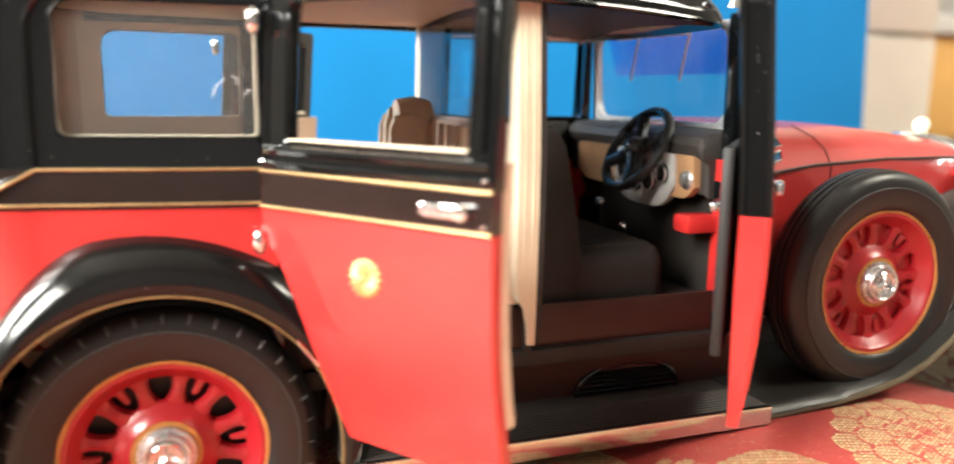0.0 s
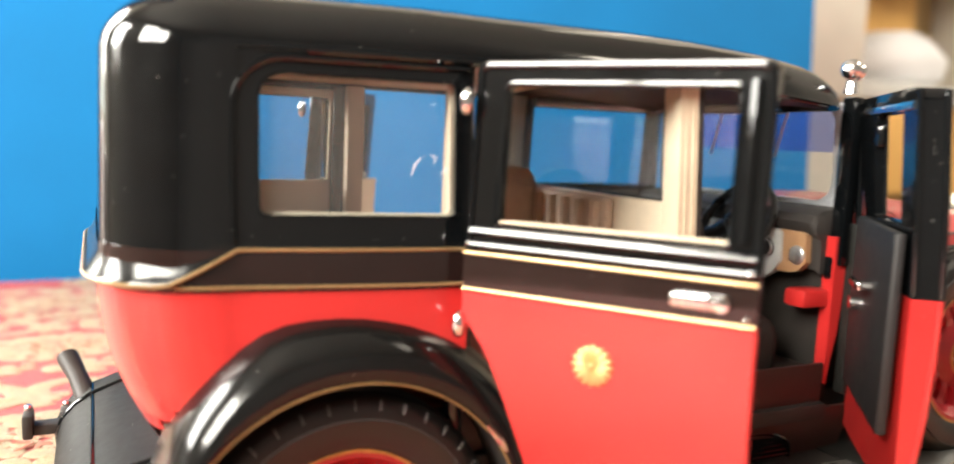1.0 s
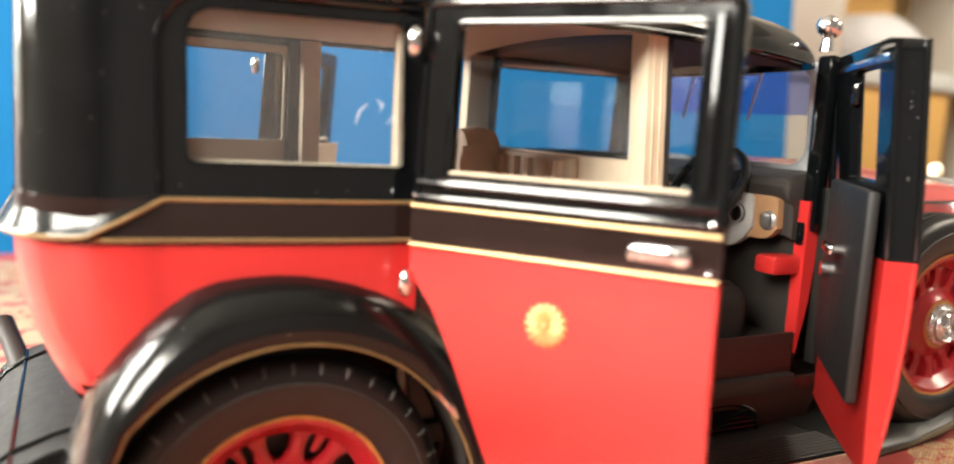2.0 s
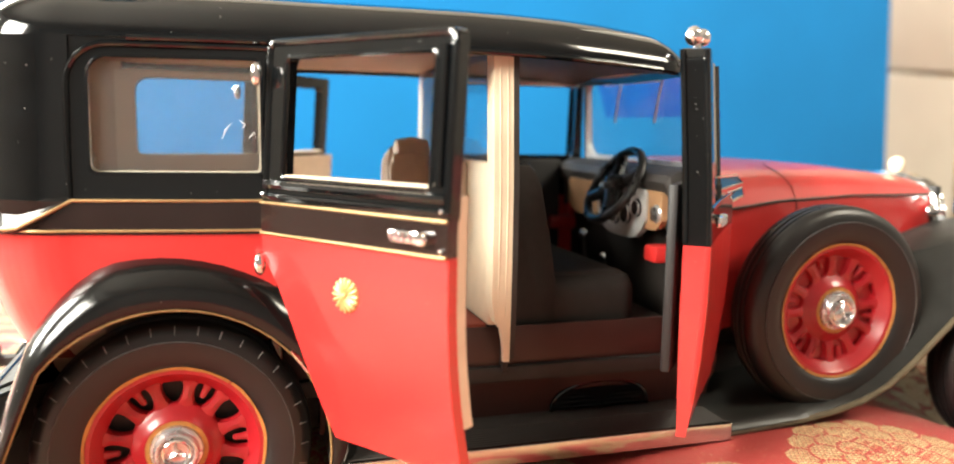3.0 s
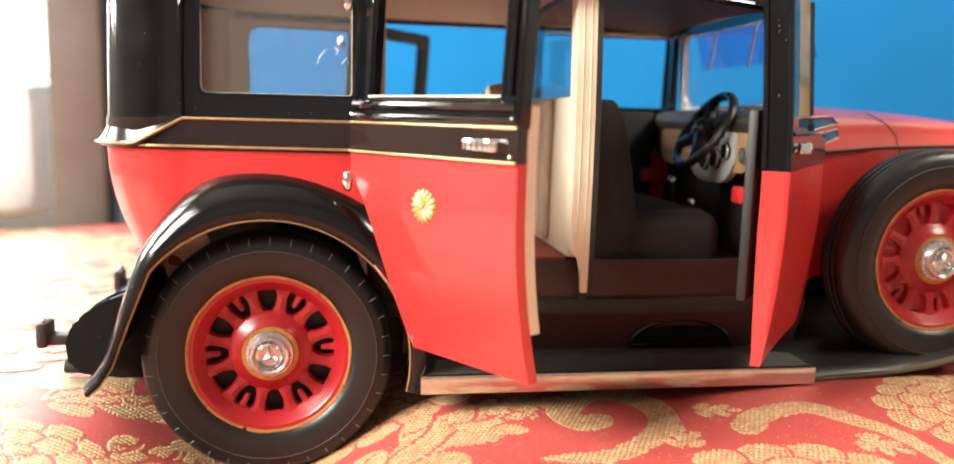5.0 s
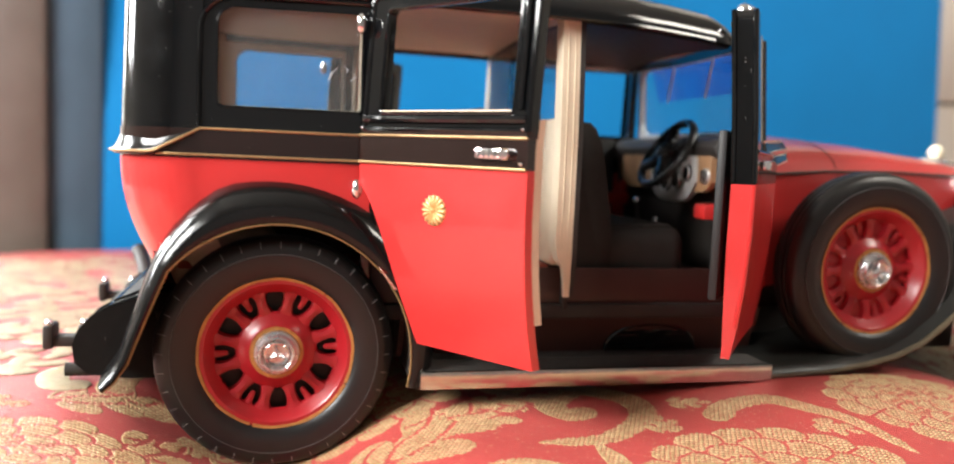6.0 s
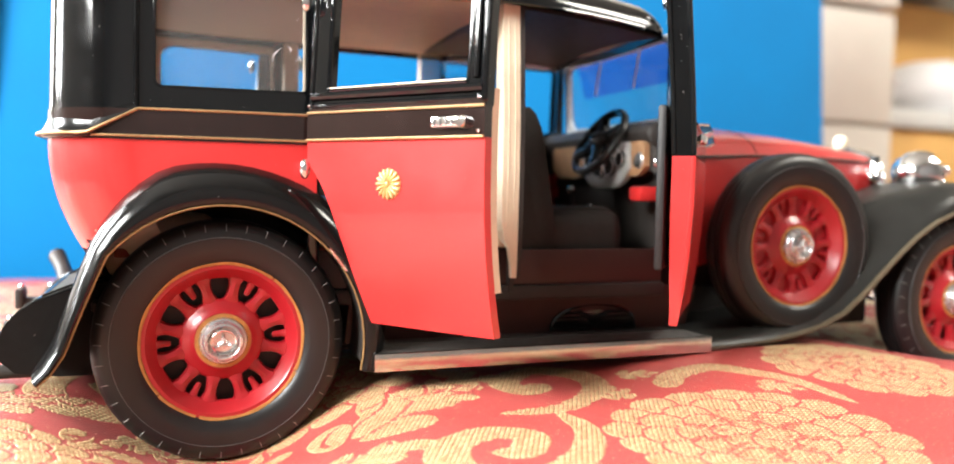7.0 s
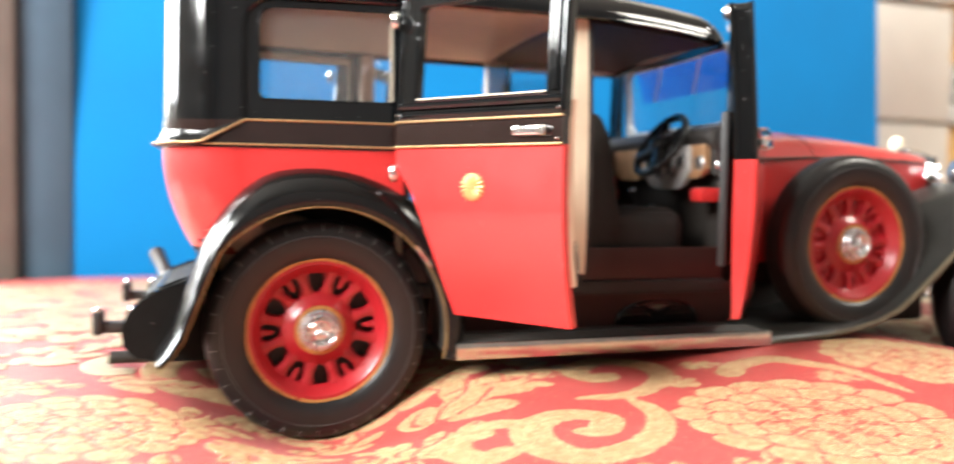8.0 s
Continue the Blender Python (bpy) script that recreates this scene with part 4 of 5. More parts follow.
def wheel(x, y, z, turn, flip, label, spare=False):
    rim = part("wheel", WHEEL["rim"], WHEELRED, car, label)
    rim.matrix_basis = pose(x * MM, y * MM, z * MM) @ (pose(0, 0, 0, 0, 0, 180) if flip else Matrix()) @ pose(0, 0, 0, 0, turn, 0)
    part("tyre", WHEEL["tyre"], RUBBER, rim, "black rubber tyre")
    part("groove_sheen_line", WHEEL["moulding"], EDGE, rim, "thin pale ring painted for the shine on the tyre's groove")
    part("hub", WHEEL["hub"], WHEELRED, rim)
    part("hub_cap", WHEEL["cap"], CAP, rim, "chrome hub cap")
    part("cap_ring", WHEEL["cap_ring"], CHROME, rim, "raised chrome ring on the cap")
    part("trim_ring", WHEEL["ring"], GOLD, rim, "worn gold rim line")
    part("collar", WHEEL["collar"], GOLD, rim, "chipped gold collar")
    if spare:
        part("back_plate", WHEEL["plate"], WHEELRED, rim, "red plate behind the spokes")
    else:
        part("brake_drum", WHEEL["back"], SATIN, rim, "dark brake drum")
    for k in range(12):
        ob = part("spoke", WHEEL["spoke"], WHEELRED, rim)
        ob.matrix_basis = pose(0, 0, 0, 0, 30 * k + 15, 0)
        if k % 4 == 0:
            ob = part("cap_ridge", WHEEL["star"], CAP, rim, "raised chrome ridge on the cap")
            ob.matrix_basis = pose(0, 0, 0, 0, 30 * k, 0)
        if k % 2:
            ob = part("spoke_stub", WHEEL["stub"], WHEELRED, rim)
            ob.matrix_basis = pose(0, 0, 0, 0, 30 * k, 0)
    for k in range(0 if spare else 36):
        ob = part("tread_notch", tick_mesh, TICK, rim)
        ob.matrix_basis = pose(0, 0, 0, 0, 10 * k + 4, 0) @ pose(0, -0.00438, 0.0222, -27, 0, 0)
    return rim


wheel(0, 1.5, 23.7, -3, False, "red spoked rear wheel with chrome cap")
wheel(0, 2 * CY - 1.5, 23.7, 20, True, "red spoked rear wheel with chrome cap")
wheel(197, 0.5, 26.6, 9, False, "red spoked front wheel with chrome cap")
wheel(197, 2 * CY - 0.5, 26.6, 9, True, "red spoked front wheel with chrome cap")
wheel(140.2, 1.2, 41.7, 12, False, "red spoked spare wheel in the fender", True)
wheel(140.2, 2 * CY - 1.2, 41.7, 12, True, "red spoked spare wheel in the fender", True)


# bonnet, radiator and lamps
def bonnet_row(x, w, z0, zc, zt):
    out = []
    for s in (-1, 1):
        pts = [(w, z0), (w, (z0 + zc) / 2), (w, zc - 0.4), (w - 0.6, zc), (w * 0.92, zc + (zt - zc) * 0.3), (w * 0.75, zc + (zt - zc) * 0.6), (w * 0.45, zc + (zt - zc) * 0.88), (w * 0.12, zt)]
        pts = pts if s < 0 else pts[::-1]
        out += [(x, CY + s * a, z) for a, z in pts]
    return out


part("bonnet", grid([bonnet_row(*r) for r in ((109, 35.1, 34, 63.6, 73.0), (112, 33.5, 34, 63.8, 74), (118, 30.5, 36, 64.3, 74.6), (135, 26, 38, 65.2, 74.4), (160, 21.5, 40, 65.9, 72.8), (178, 18, 42, 65.8, 71.0), (191, 16, 42, 65.4, 69.4))]), RED, car, "red bonnet with a raised crease")
for far in (False, True):
    part("bonnet_hinge", tube([(112, 6.2, 63.6), (135, 13.6, 65), (160, 18.1, 65.7), (190, 23.4, 65.3)], 0.4, 6), MAROON, car, "dark bonnet hinge line", mirrored() if far else None)
    part("bonnet_seam", tube(bonnet_row(140.5, 25.1, 38.4, 65.35, 74.3)[:7], 0.11, 6), MAROON, car, "dark seam between the bonnet panels", mirrored() if far else None)
rad = [(191 + dx, w, zt - 1.6) for dx, w, zt in ((0, 17.6, 71.3), (0.6, 18.4, 72.4), (3.6, 18.4, 72.4), (4.4, 17.6, 71.6))]
part("radiator_shell", grid([[(x, CY + w * math.cos(a), 46 + (zt - 46) * math.sin(a) ** 0.35 if math.sin(a) > 0.01 else 24) for a in (math.pi * k / 24 for k in range(25))] for x, w, zt in rad]), CHROME, car, "chrome radiator shell")
part("radiator_grille", box(192, 194, CY - 16.5, CY + 16.5, 26, 67.4, 0.3), TRIM, car, "dark radiator grille")
part("radiator_cap", joined(ball(194.5, CY, 72.5, 2.3), tube([(194.5, CY, 68.5), (194.5, CY, 71.4)], 1.2, 10)), IVORY, car, "ivory ball on the radiator cap")
for far in (False, True):
    m = mirrored() if far else None
    lamp_body = lathe([(0.01, 6.5), (2.5, 6), (5, 4.2), (6.6, 1), (7, -1.5), (7, -2.6), (6.4, -3)], 32)
    lamp_body.transform(Matrix.Translation((201.5, 17, 62.2)) @ Matrix.Rotation(radians(90), 4, "Z"))
    lamp_ob = part("headlamp", lamp_body, CHROME, car, "large chrome headlamp", m)
    part("headlamp_stalk", tube([(200.5, 17, 55.6), (199, 19, 44)], 1.4, 10), CHROME, lamp_ob, "", m)
    lens = lathe([(0.01, -4.4), (3, -4), (6.4, -2.9)], 28)
    lens.transform(Matrix.Translation((201.5, 17, 62.2)) @ Matrix.Rotation(radians(90), 4, "Z"))
    part("headlamp_lens", lens, GLASS, lamp_ob, "", m)
    part("side_lamp", joined(ball(190, 21.6, 61.0, 1.8, 1.5), tube([(190, 22, 60), (190, 26, 58)], 0.6, 8)), CHROME, car, "small chrome lamp on the bonnet side", m)
    part("horn", joined(ball(217, 20, 63.4, 2.0, 1.3, 16), ball(216.5, 20, 59.2, 1.6, 1.2, 16), tube([(216, 20, 50), (216.5, 20, 62)], 0.9, 10)), CHROME, car, "small chrome horn ahead of the headlamp", m)
    # pair of small chrome lamps on the roof corner
    part("roof_lamp", joined(ball(104.4, 5.6, 101.2, 2.1, 0.9, 18), ball(107.2, 6.6, 101.0, 1.9, 0.9, 18), tube([(105.6, 6.2, 96.5), (105.6, 6.1, 100)], [1.5, 0.8], 10)), CHROME, car, "chrome lamp pair on the roof corner", m)
    part("a_pillar", joined(box(106.2, 109.2, 5.2, 8.8, 61, 96, 0.8), box(105.4, 109.2, 4.6 if far else 6.6, 9.0, 58, 63, 0.6)), BLACK, car, "black windscreen pillar", m)
    part("door_jamb", joined(grid([[(105.6, 6.2, z), (105.6 + w, 6.2, z), (105.6 + w, 9.0, z), (105.6, 9.0, z)] for z, w in ((36, 0.4), (41, 1.4), (47, 2.6), (54, 3.2), (62, 3.4), (62.2 if far else 67.2, 3.4))], True, True), box(98.6, 106.5, 7.0, 12.6, 52.2, 56.0, 0.8), *([box(104.9, 106.2, 8.0, 11.4, 54, 64.4, 0.4)] if far else [])), RED, car, "red door jamb with a lug", m)

# small framed vent panes on the cowl
# the panes' blue is a reflection, put into the base colour
VENT = material("reflection_blue_pane", (0.05, 0.2, 0.42), 0.1, vary=0.1)
for loop in ([(110.6, 4.0, 71.4), (116.6, 5.0, 71.8), (118.6, 5.6, 70.2), (111.6, 4.2, 68.6)], [(111.2, 4.0, 67.0), (118.6, 5.6, 69.0), (119.0, 5.6, 67.2), (111.6, 4.2, 64.6)]):
    vent = part("cowl_vent", tube(loop, 0.3, 6, True), CHROME, car, "small framed vent pane on the cowl")
    part("vent_pane", shell([[loop[0], loop[1]], [loop[3], loop[2]]], lambda p: (0, 0.3, 0)), VENT, vent, "pane with a blue reflection put into its colour")

part("hinge_strip", box(108.8, 112.4, 3.8, 6.4, 34, 70, 0.4), DULLBLACK, car, "dark strip behind the door hinge")

# windscreen
def at_screen(y, z):
    return (109.6 + 0.05 * (73 - z), y, z)


frame_rows = []
for s in range(3):
    o, i = rrect(9.5, 69.5, 71.5, 95, (3, 3, 2, 2)), rrect(12, 67, 74, 93.4, (4.5, 4.5, 2.5, 2.5))
    frame_rows.append([at_screen(a[0] + (b[0] - a[0]) * s / 2, a[1] + (b[1] - a[1]) * s / 2) for a, b in zip(o, i)])
SILVER = material("dull_silver_paint", (0.74, 0.75, 0.77), 0.35, metal=0.25, vary=0.15, bump=0.1)
screen = part("windscreen_frame", shell(frame_rows, lambda p: (1.4, 0, 0), True), SILVER, car, "dull silver windscreen frame")
pane = part("windscreen", shell([[at_screen(y, z) for y in (10.5, CY, 68.5)] for z in (72.5, 84, 94.5)], lambda p: (0.5, 0, 0)), GLASS, screen, "clear windscreen")
pane.visible_shadow = False
for y0 in (25.0, 46.0):
    part("wiper", tube([(108.7, y0, 93.2), (108.6, y0 + 1.0, 90), (108.5, y0 + 2.8, 83)], 0.3, 6), SILVER, screen, "thin wiper arm")
part("wiper_bar", tube([(108.6, 25, 93.0), (108.6, 56, 93.2)], 0.3, 6), SILVER, screen)
visor = part("sun_visor", shell([[(112.2 + 0.3 * (95 - z), y, z) for y in (11, CY, 68)] for z in (84.5, 90, 95.4)], lambda p: (0.5, 0, 0)), SMOKE, car, "blue tinted sun visor ahead of the windscreen")
visor.visible_shadow = False

# inside
part("cabin_floor", box(-24, 108, 6, 2 * CY - 6, 29, 31, 0.5), SATIN, car, "dark cabin floor")
part("rear_carpet", box(-20, 60, 6.8, 2 * CY - 6.8, 39.4, 41.2, 0.4), CARPET, car, "red-brown rear carpet")
part("partition", box(59.6, 62.6, 5, 2 * CY - 5, 41.2, 74.3, 0.6), CREAM, car, "cream partition between front and rear")
pane = part("partition_glass", box(60.8, 61.3, 7, 2 * CY - 7, 74, 95, 0.1, 1), HAZY, car, "clear glass over the partition")
pane.visible_shadow = False
part("partition_back", box(62.7, 64.0, 4, 2 * CY - 4, 31, 70, 0.3), SATIN, car, "dark front face of the partition")
for far in (False, True):
    m = mirrored() if far else None
    wide = 6.2 if far else 4.0
    post = grid([[(x0, y0, z), (59 + wide, y0, z), (59 + wide, y0 + d, z), (x0, y0 + d, z)] for x0, y0, d, z in ((61.8, 0.8, 1.2, 34.6), (61.6, 0.6, 1.4, 38), (61.0, 0.5, 1.8, 41.4), (59.8, 0.45, 3.6, 43.0), (59.0, 0.4, 4.4, 47), (59.0, 0.3, 4.4, 58), (59.0, 0.4, 4.4, 70), (59.0, 1.3, 4.4, 84), (59.0, 2.2, 4.4, 97))], True, True)
    if far:
        post.transform(Matrix.Translation((2.6, 0, 0)))
    part("centre_post", post, CREAM, car, "cream centre door post", m)
    for x in (60.3, 61.9):
        part("post_rib", tube([(x + (2.6 if far else 0), y0 - 0.02, z) for y0, z in ((0.45, 44), (0.3, 58), (0.4, 70), (1.3, 84), (2.15, 96))], 0.14, 6), CREAM, car, "", m)
    part("floor_side", box(16, 105, 6.0, 6.8, 29, 40.6, 0.3), MAROON, car, "dark maroon side of the raised floor", m)
    part("post_edge", grid([[(63.0, y0, z), (64.2, y0, z), (64.2, y0 + 4.4, z), (63.0, y0 + 4.4, z)] for z, y0 in ((35, 1.4), (41, 0.7), (47, 0.5), (58, 0.35), (70, 0.45), (84, 1.35), (97, 2.25))], True, True), SATIN, car, "", Matrix.Translation((0, 0, 0)) if m is None else m @ Matrix.Translation((4.8, 0, 0)))
    part("sill_plate", box(16, 105, 4.4, 8.5, 29, 32.4, 0.5), SATIN, car, "dark door sill", m)
    part("hinge_pillar", box(18.0 if far else 16.4, 23.6 if far else 18.8, 0.2, 3.3, 31, 95.4, 0.5), BLACK, car, "black hinge pillar", m)
    part("pillar_lining", box(20.5 if far else 16.4, 24.6 if far else 20.4, 3.4, 6.4, 63, 95.2, 0.5), LINING, car, "", m)
    part("pillar_foot", box(13.0, 20.0, 0.4, 7.0, 52, 62.8, 0.5), SATIN, car, "dark lower hinge pillar", m)


def cushion(name, x0, x1, y0, y1, z0, z1, mat, label, lean=0.0, flutes=0):
    bm = box(x0, x1, y0, y1, z0, z1, min(4.2, (x1 - x0) * 0.3, (z1 - z0) * 0.3), 5)
    for v in bm.verts:
        v.co.x -= lean * (v.co.z - z0)
    seat_ob = part(name, bm, mat, car, label)
    for k in range(flutes):
        y = y0 + (y1 - y0) * (k + 0.5) / flutes
        b = ball(0, 0, 0, 1, 1, 10)
        w = (y1 - y0) / flutes * 0.5
        b.transform(Matrix.Translation(((x0 + x1) / 2 - lean * (z1 - z0) / 2, y, (z0 + z1) / 2)) @ Matrix.Diagonal(((x1 - x0) * 0.58, w, (z1 - z0) * 0.5, 1)))
        part("flute", b, mat, seat_ob)
    return seat_ob


cushion("rear_seat_back", -27, -19, 10, 2 * CY - 10, 44, 74, SEAT, "tan rear seat backrest", 0.05, 10)
cushion("rear_seat", -22, 0, 9, 2 * CY - 9, 34, 48, SEAT, "tan rear seat cushion", 0, 10)
SEAT_SIDE = [(64.4, 31), (64.4, 73.2), (65.4, 74), (69.4, 73.9), (70.8, 72.6), (72.4, 69), (74.4, 59), (76, 49), (76.4, 31)]
part("front_seat_back", grid([[(x + dx * (1 if x > 68 else 0), y, z + dx * (1 if z > 70 else 0)) for x, z in SEAT_SIDE] for y, dx in ((8.2, -0.8), (8.6, -0.2), (9.4, 0), (2 * CY - 9.4, 0), (2 * CY - 8.6, -0.2), (2 * CY - 8.2, -0.8))], True, True), DARKSEAT, car, "dark front bench backrest")
bench = cushion("front_seat", 68, 96, 8.5, 2 * CY - 8.5, 36, 50, DARKSEAT, "dark pleated front bench cushion", 0, 0)
for k in range(22):
    y = 12.2 + 2.6 * k
    part("pleat", tube([(74, y, 49.6), (84, y, 49.75), (91.5, y, 49.6), (94.2, y, 48.4), (95.7, y, 45)], [0.7, 1.15, 1.15, 1.0, 0.6], 8), DARKSEAT, bench)
riser = part("seat_riser", box(76.6, 104, 8.6, 2 * CY - 8.6, 31, 39.4, 0.4), DARKSEAT, car, "dark riser under the front bench")
for k in range(16):
    part("stud", ball(78 + 1.65 * k, 8.75, 39.2 - 0.05 * (k % 3), 0.17, 1, 6), STRIP, riser, "small bright stud")


def seat_hump(x, y, wide, tall):
    return grid([[(x + dx, y + wide * w * math.cos(a), 52 + tall * h * math.sin(a) ** 0.8) for a in (math.pi * k / 18 for k in range(19))] for dx, w, h in ((-5, 0.1, 0.45), (-4.9, 0.78, 0.88), (-4, 0.95, 0.97), (0, 1, 1), (4, 0.95, 0.97), (4.9, 0.78, 0.88), (5, 0.1, 0.45))])


jump = part("jump_seat_back", seat_hump(54.2, 53.6, 8.6, 26.6), SEAT, car, "tan folding seat with a rounded back")
for dy in (-5.2, 0.0, 5.2):
    part("flute", seat_hump(52.6, 53.6 + dy, 2.7, 24.6 - 0.06 * dy * dy), SEAT, jump)
part("folded_seat", joined(box(57.4, 59.5, 20, 50, 43, 74.0, 0.9, 3), *[tube([(57.5, y, 44), (57.3, y, 60), (57.5, y, 73)], 1.5, 8) for y in (24, 29.5, 35, 40.5, 46)]), SEAT, car, "tan seat folded against the partition")
part("jump_seat", box(42, 58, 47, 65, 45, 52, 1.5, 3), SEAT, car, "tan folding seat cushion")

# dashboard and controls
part("firewall", box(106.4, 108.4, 8, 2 * CY - 8, 30, 62, 0.3), DARKSEAT, car, "dark firewall under the dashboard")
DASH_SIDE = [(108.8, 60), (103.4, 60), (103.2, 66.6), (101.8, 68.0), (101.4, 69.8), (102.2, 71.4), (104.2, 72.4), (109.6, 73.0)]
part("dashboard", grid([[(x + dx, y, z - dz) for x, z in DASH_SIDE] for y, dx, dz in ((8.6, 0.8, 0.9), (9.2, 0.2, 0.2), (10.5, 0, 0), (2 * CY - 10.5, 0, 0), (2 * CY - 9.2, 0.2, 0.2), (2 * CY - 8.6, 0.8, 0.9))], True, True), SATIN, car, "dark rolled top of the dashboard")


def facia(y0, y1, low, x, round_end):
    """A board across the dash whose lower edge sags towards its middle."""
    outline = []
    for k in range(13):
        f = k / 12
        outline.append((y0 + (y1 - y0) * f, low + round_end * abs(2 * f - 1) ** 4))
    outline += [(y1 - 0.3, 67.0), (y1 - 1.2, 67.6), (y0 + 1.2, 67.6), (y0 + 0.3, 67.0)]
    return grid([[(x + dx, y, z) for y, z in outline] for dx in (1.6, 0.2, 0.0)], True, True)


part("dash_panel", facia(10.2, 24, 58.6, 101.6, 2.6), WOOD, car, "pale wooden dash panel")
part("dash_panel", facia(41, 62, 58.4, 101.6, 3.0), WOOD, car, "pale wooden dash panel")
panel = part("instrument_panel", facia(16.4, 41.5, 55.6, 101.0, 5.2), DIAL, car, "grey instrument panel with a rounded lower edge")
for y, z, r in ((20.4, 63.2, 1.9), (25.6, 61.4, 2.4), (31.4, 61.0, 2.6), (37.0, 62.6, 1.9)):
    dial = lathe([(0.01, -0.3), (r * 0.8, -0.3), (r * 0.86, -0.6), (r, -0.7), (r * 1.08, -0.3), (r * 1.08, 0.3)], 24)
    dial.transform(Matrix.Translation((100.9, y, z)) @ Matrix.Rotation(radians(-90), 4, "Z"))
    dial = part("dial", dial, TRIM, panel, "round dark dial")
    part("dial_rim", tube([(100.2, y + r * math.cos(a), z + r * math.sin(a)) for a in (math.tau * k / 24 for k in range(24))], 0.2, 6, True), SILVERY, dial, "bright dial rim")
speaker = part("dash_vent", ball(101.6, 12.6, 62.6, 2.1, 0.35, 16), SILVERY, car, "round bright mesh vent on the dash")
for k in range(-2, 3):
    h = 1.7 * math.sqrt(1 - (k / 3) ** 2)
    part("vent_rib", tube([(100.9, 12.6 + 0.62 * k, 62.6 - h), (100.75, 12.6 + 0.62 * k, 62.6), (100.9, 12.6 + 0.62 * k, 62.6 + h)], 0.14, 6), CHROME, speaker)
tilt = Matrix.Translation((98.6, 28, 68)) @ Matrix.Rotation(radians(-58), 4, "Y")
rimw = tube([(9.6 * math.cos(a), 9.6 * math.sin(a), 0) for a in (math.tau * k / 40 for k in range(40))], 1.05, 10, True)
for k in range(30):
    a = math.tau * k / 30
    b = ball(9.6 * math.cos(a), 9.6 * math.sin(a), -0.25, 1.08, 1, 10)
    rimw = joined(rimw, b)
sw = part("steering_wheel", rimw, GLOSSY, car, "black spoked steering wheel", tilt)
for k in range(4):
    a = math.tau * k / 4 + 0.5
    part("wheel_spoke", tube([(1, 0, 0), (5, 0, -0.4), (9.4, 0, 0)], [2.0, 1.5, 1.3], 10), GLOSSY, sw, "", tilt @ Matrix.Rotation(a, 4, "Z"))
part("horn_button", ball(0, 0, 0.2, 2.6, 1, 14), GLOSSY, sw, "", tilt)
part("steering_column", tube([(98.8, 28, 67.5), (113, 28, 46)], 1.0, 10), SATIN, car, "dark steering column")
for x, y, z0, z1 in ((95, 37, 31, 55), (98, 31, 31, 50), (93, 42, 31, 48)):
    lever = part("lever", tube([(x + 3, y, z0), (x, y, z1)], 0.55, 8), SATIN, car, "dark control lever")
    part("knob", ball(x, y, z1, 1.2, 1, 12), CHROME, lever, "chrome knob")

# tail: tank cover, filler, bumper irons, exhaust
PROFILE = [(-15, 35), (-22, 34.4), (-28.5, 32.8), (-33.6, 30.8), (-36.6, 28.9), (-39.0, 26.2), (-40.0, 23.2), (-39.6, 19.5), (-37, 17), (-30, 16), (-15, 16)]
tank = grid([[(x + (3 if i in (0, 3) else 0) * (-0.15 if x < -30 else 0), y, z) for x, z in PROFILE] for i, y in enumerate((9.5, 10.3, 2 * CY - 10.3, 2 * CY - 9.5))], True, True)
cover = part("tank_cover", tank, DUSTY, car, "dusty black tank cover behind the body")
part("tank_edge", tube([(x, 9.9, z + 0.1) for x, z in PROFILE[1:8]], 0.4, 8), BLACK, cover, "rounded shiny edge")
for y in (17, 2 * CY - 17):
    part("tank_strap", tube([(x - 0.05, y, z + 0.1) for x, z in PROFILE[1:8]], 0.45, 8), BLACK, cover, "raised black strap")
part("tank_seam", tube([(-33.7, 10.6, 30.85), (-33.7, CY, 30.85), (-33.7, 2 * CY - 10.6, 30.85)], 0.3, 8), BLACK, cover, "raised seam across the cover")
part("filler_neck", tube([(-34.2, 65, 27.5), (-36.4, 73, 31.3), (-38.4, 78.5, 34.2)], [2.2, 1.9, 2.2], 14), SATIN, car, "dark filler neck")
for far in (False, True):
    m = mirrored() if far else None
    iron = part("bumper_iron", joined(box(-45.5, -34, 11, 15, 22.4, 24.6, 0.5), box(-46.2, -44.2, 10.2, 16, 22.0, 27.0, 0.6), box(-39.6, -37.4, 10.6, 15.4, 22.0, 27.2, 0.6)), SATIN, car, "dark bumper bracket", m)
    part("bumper_bolt", joined(ball(-45.2, 11.6, 27.2, 0.9, 1, 10), ball(-38.4, 11.6, 27.3, 0.9, 1, 10)), CHROME, iron, "bright bolt head", m)
part("exhaust_pipe", grid([[(x, 20 + r * math.cos(a), 15.4 + r * math.sin(a)) for a in (math.tau * i / 16 for i in range(16))] for x, r in ((-20, 1.5), (-44, 1.5), (-44, 1.15), (-41, 1.1))], True), SATIN, car, "dark exhaust pipe")
part("chassis", box(-30, 188, 20, 2 * CY - 20, 16.5, 29, 1.0), SATIN, car, "dark chassis under the body")
part("inner_wing", box(107.5, 188, 23, 2 * CY - 23, 28, 43.5, 0.8), SATIN, car, "dark inner wing under the bonnet")
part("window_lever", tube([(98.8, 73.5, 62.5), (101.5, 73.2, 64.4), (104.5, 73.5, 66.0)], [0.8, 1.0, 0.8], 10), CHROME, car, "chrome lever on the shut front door")
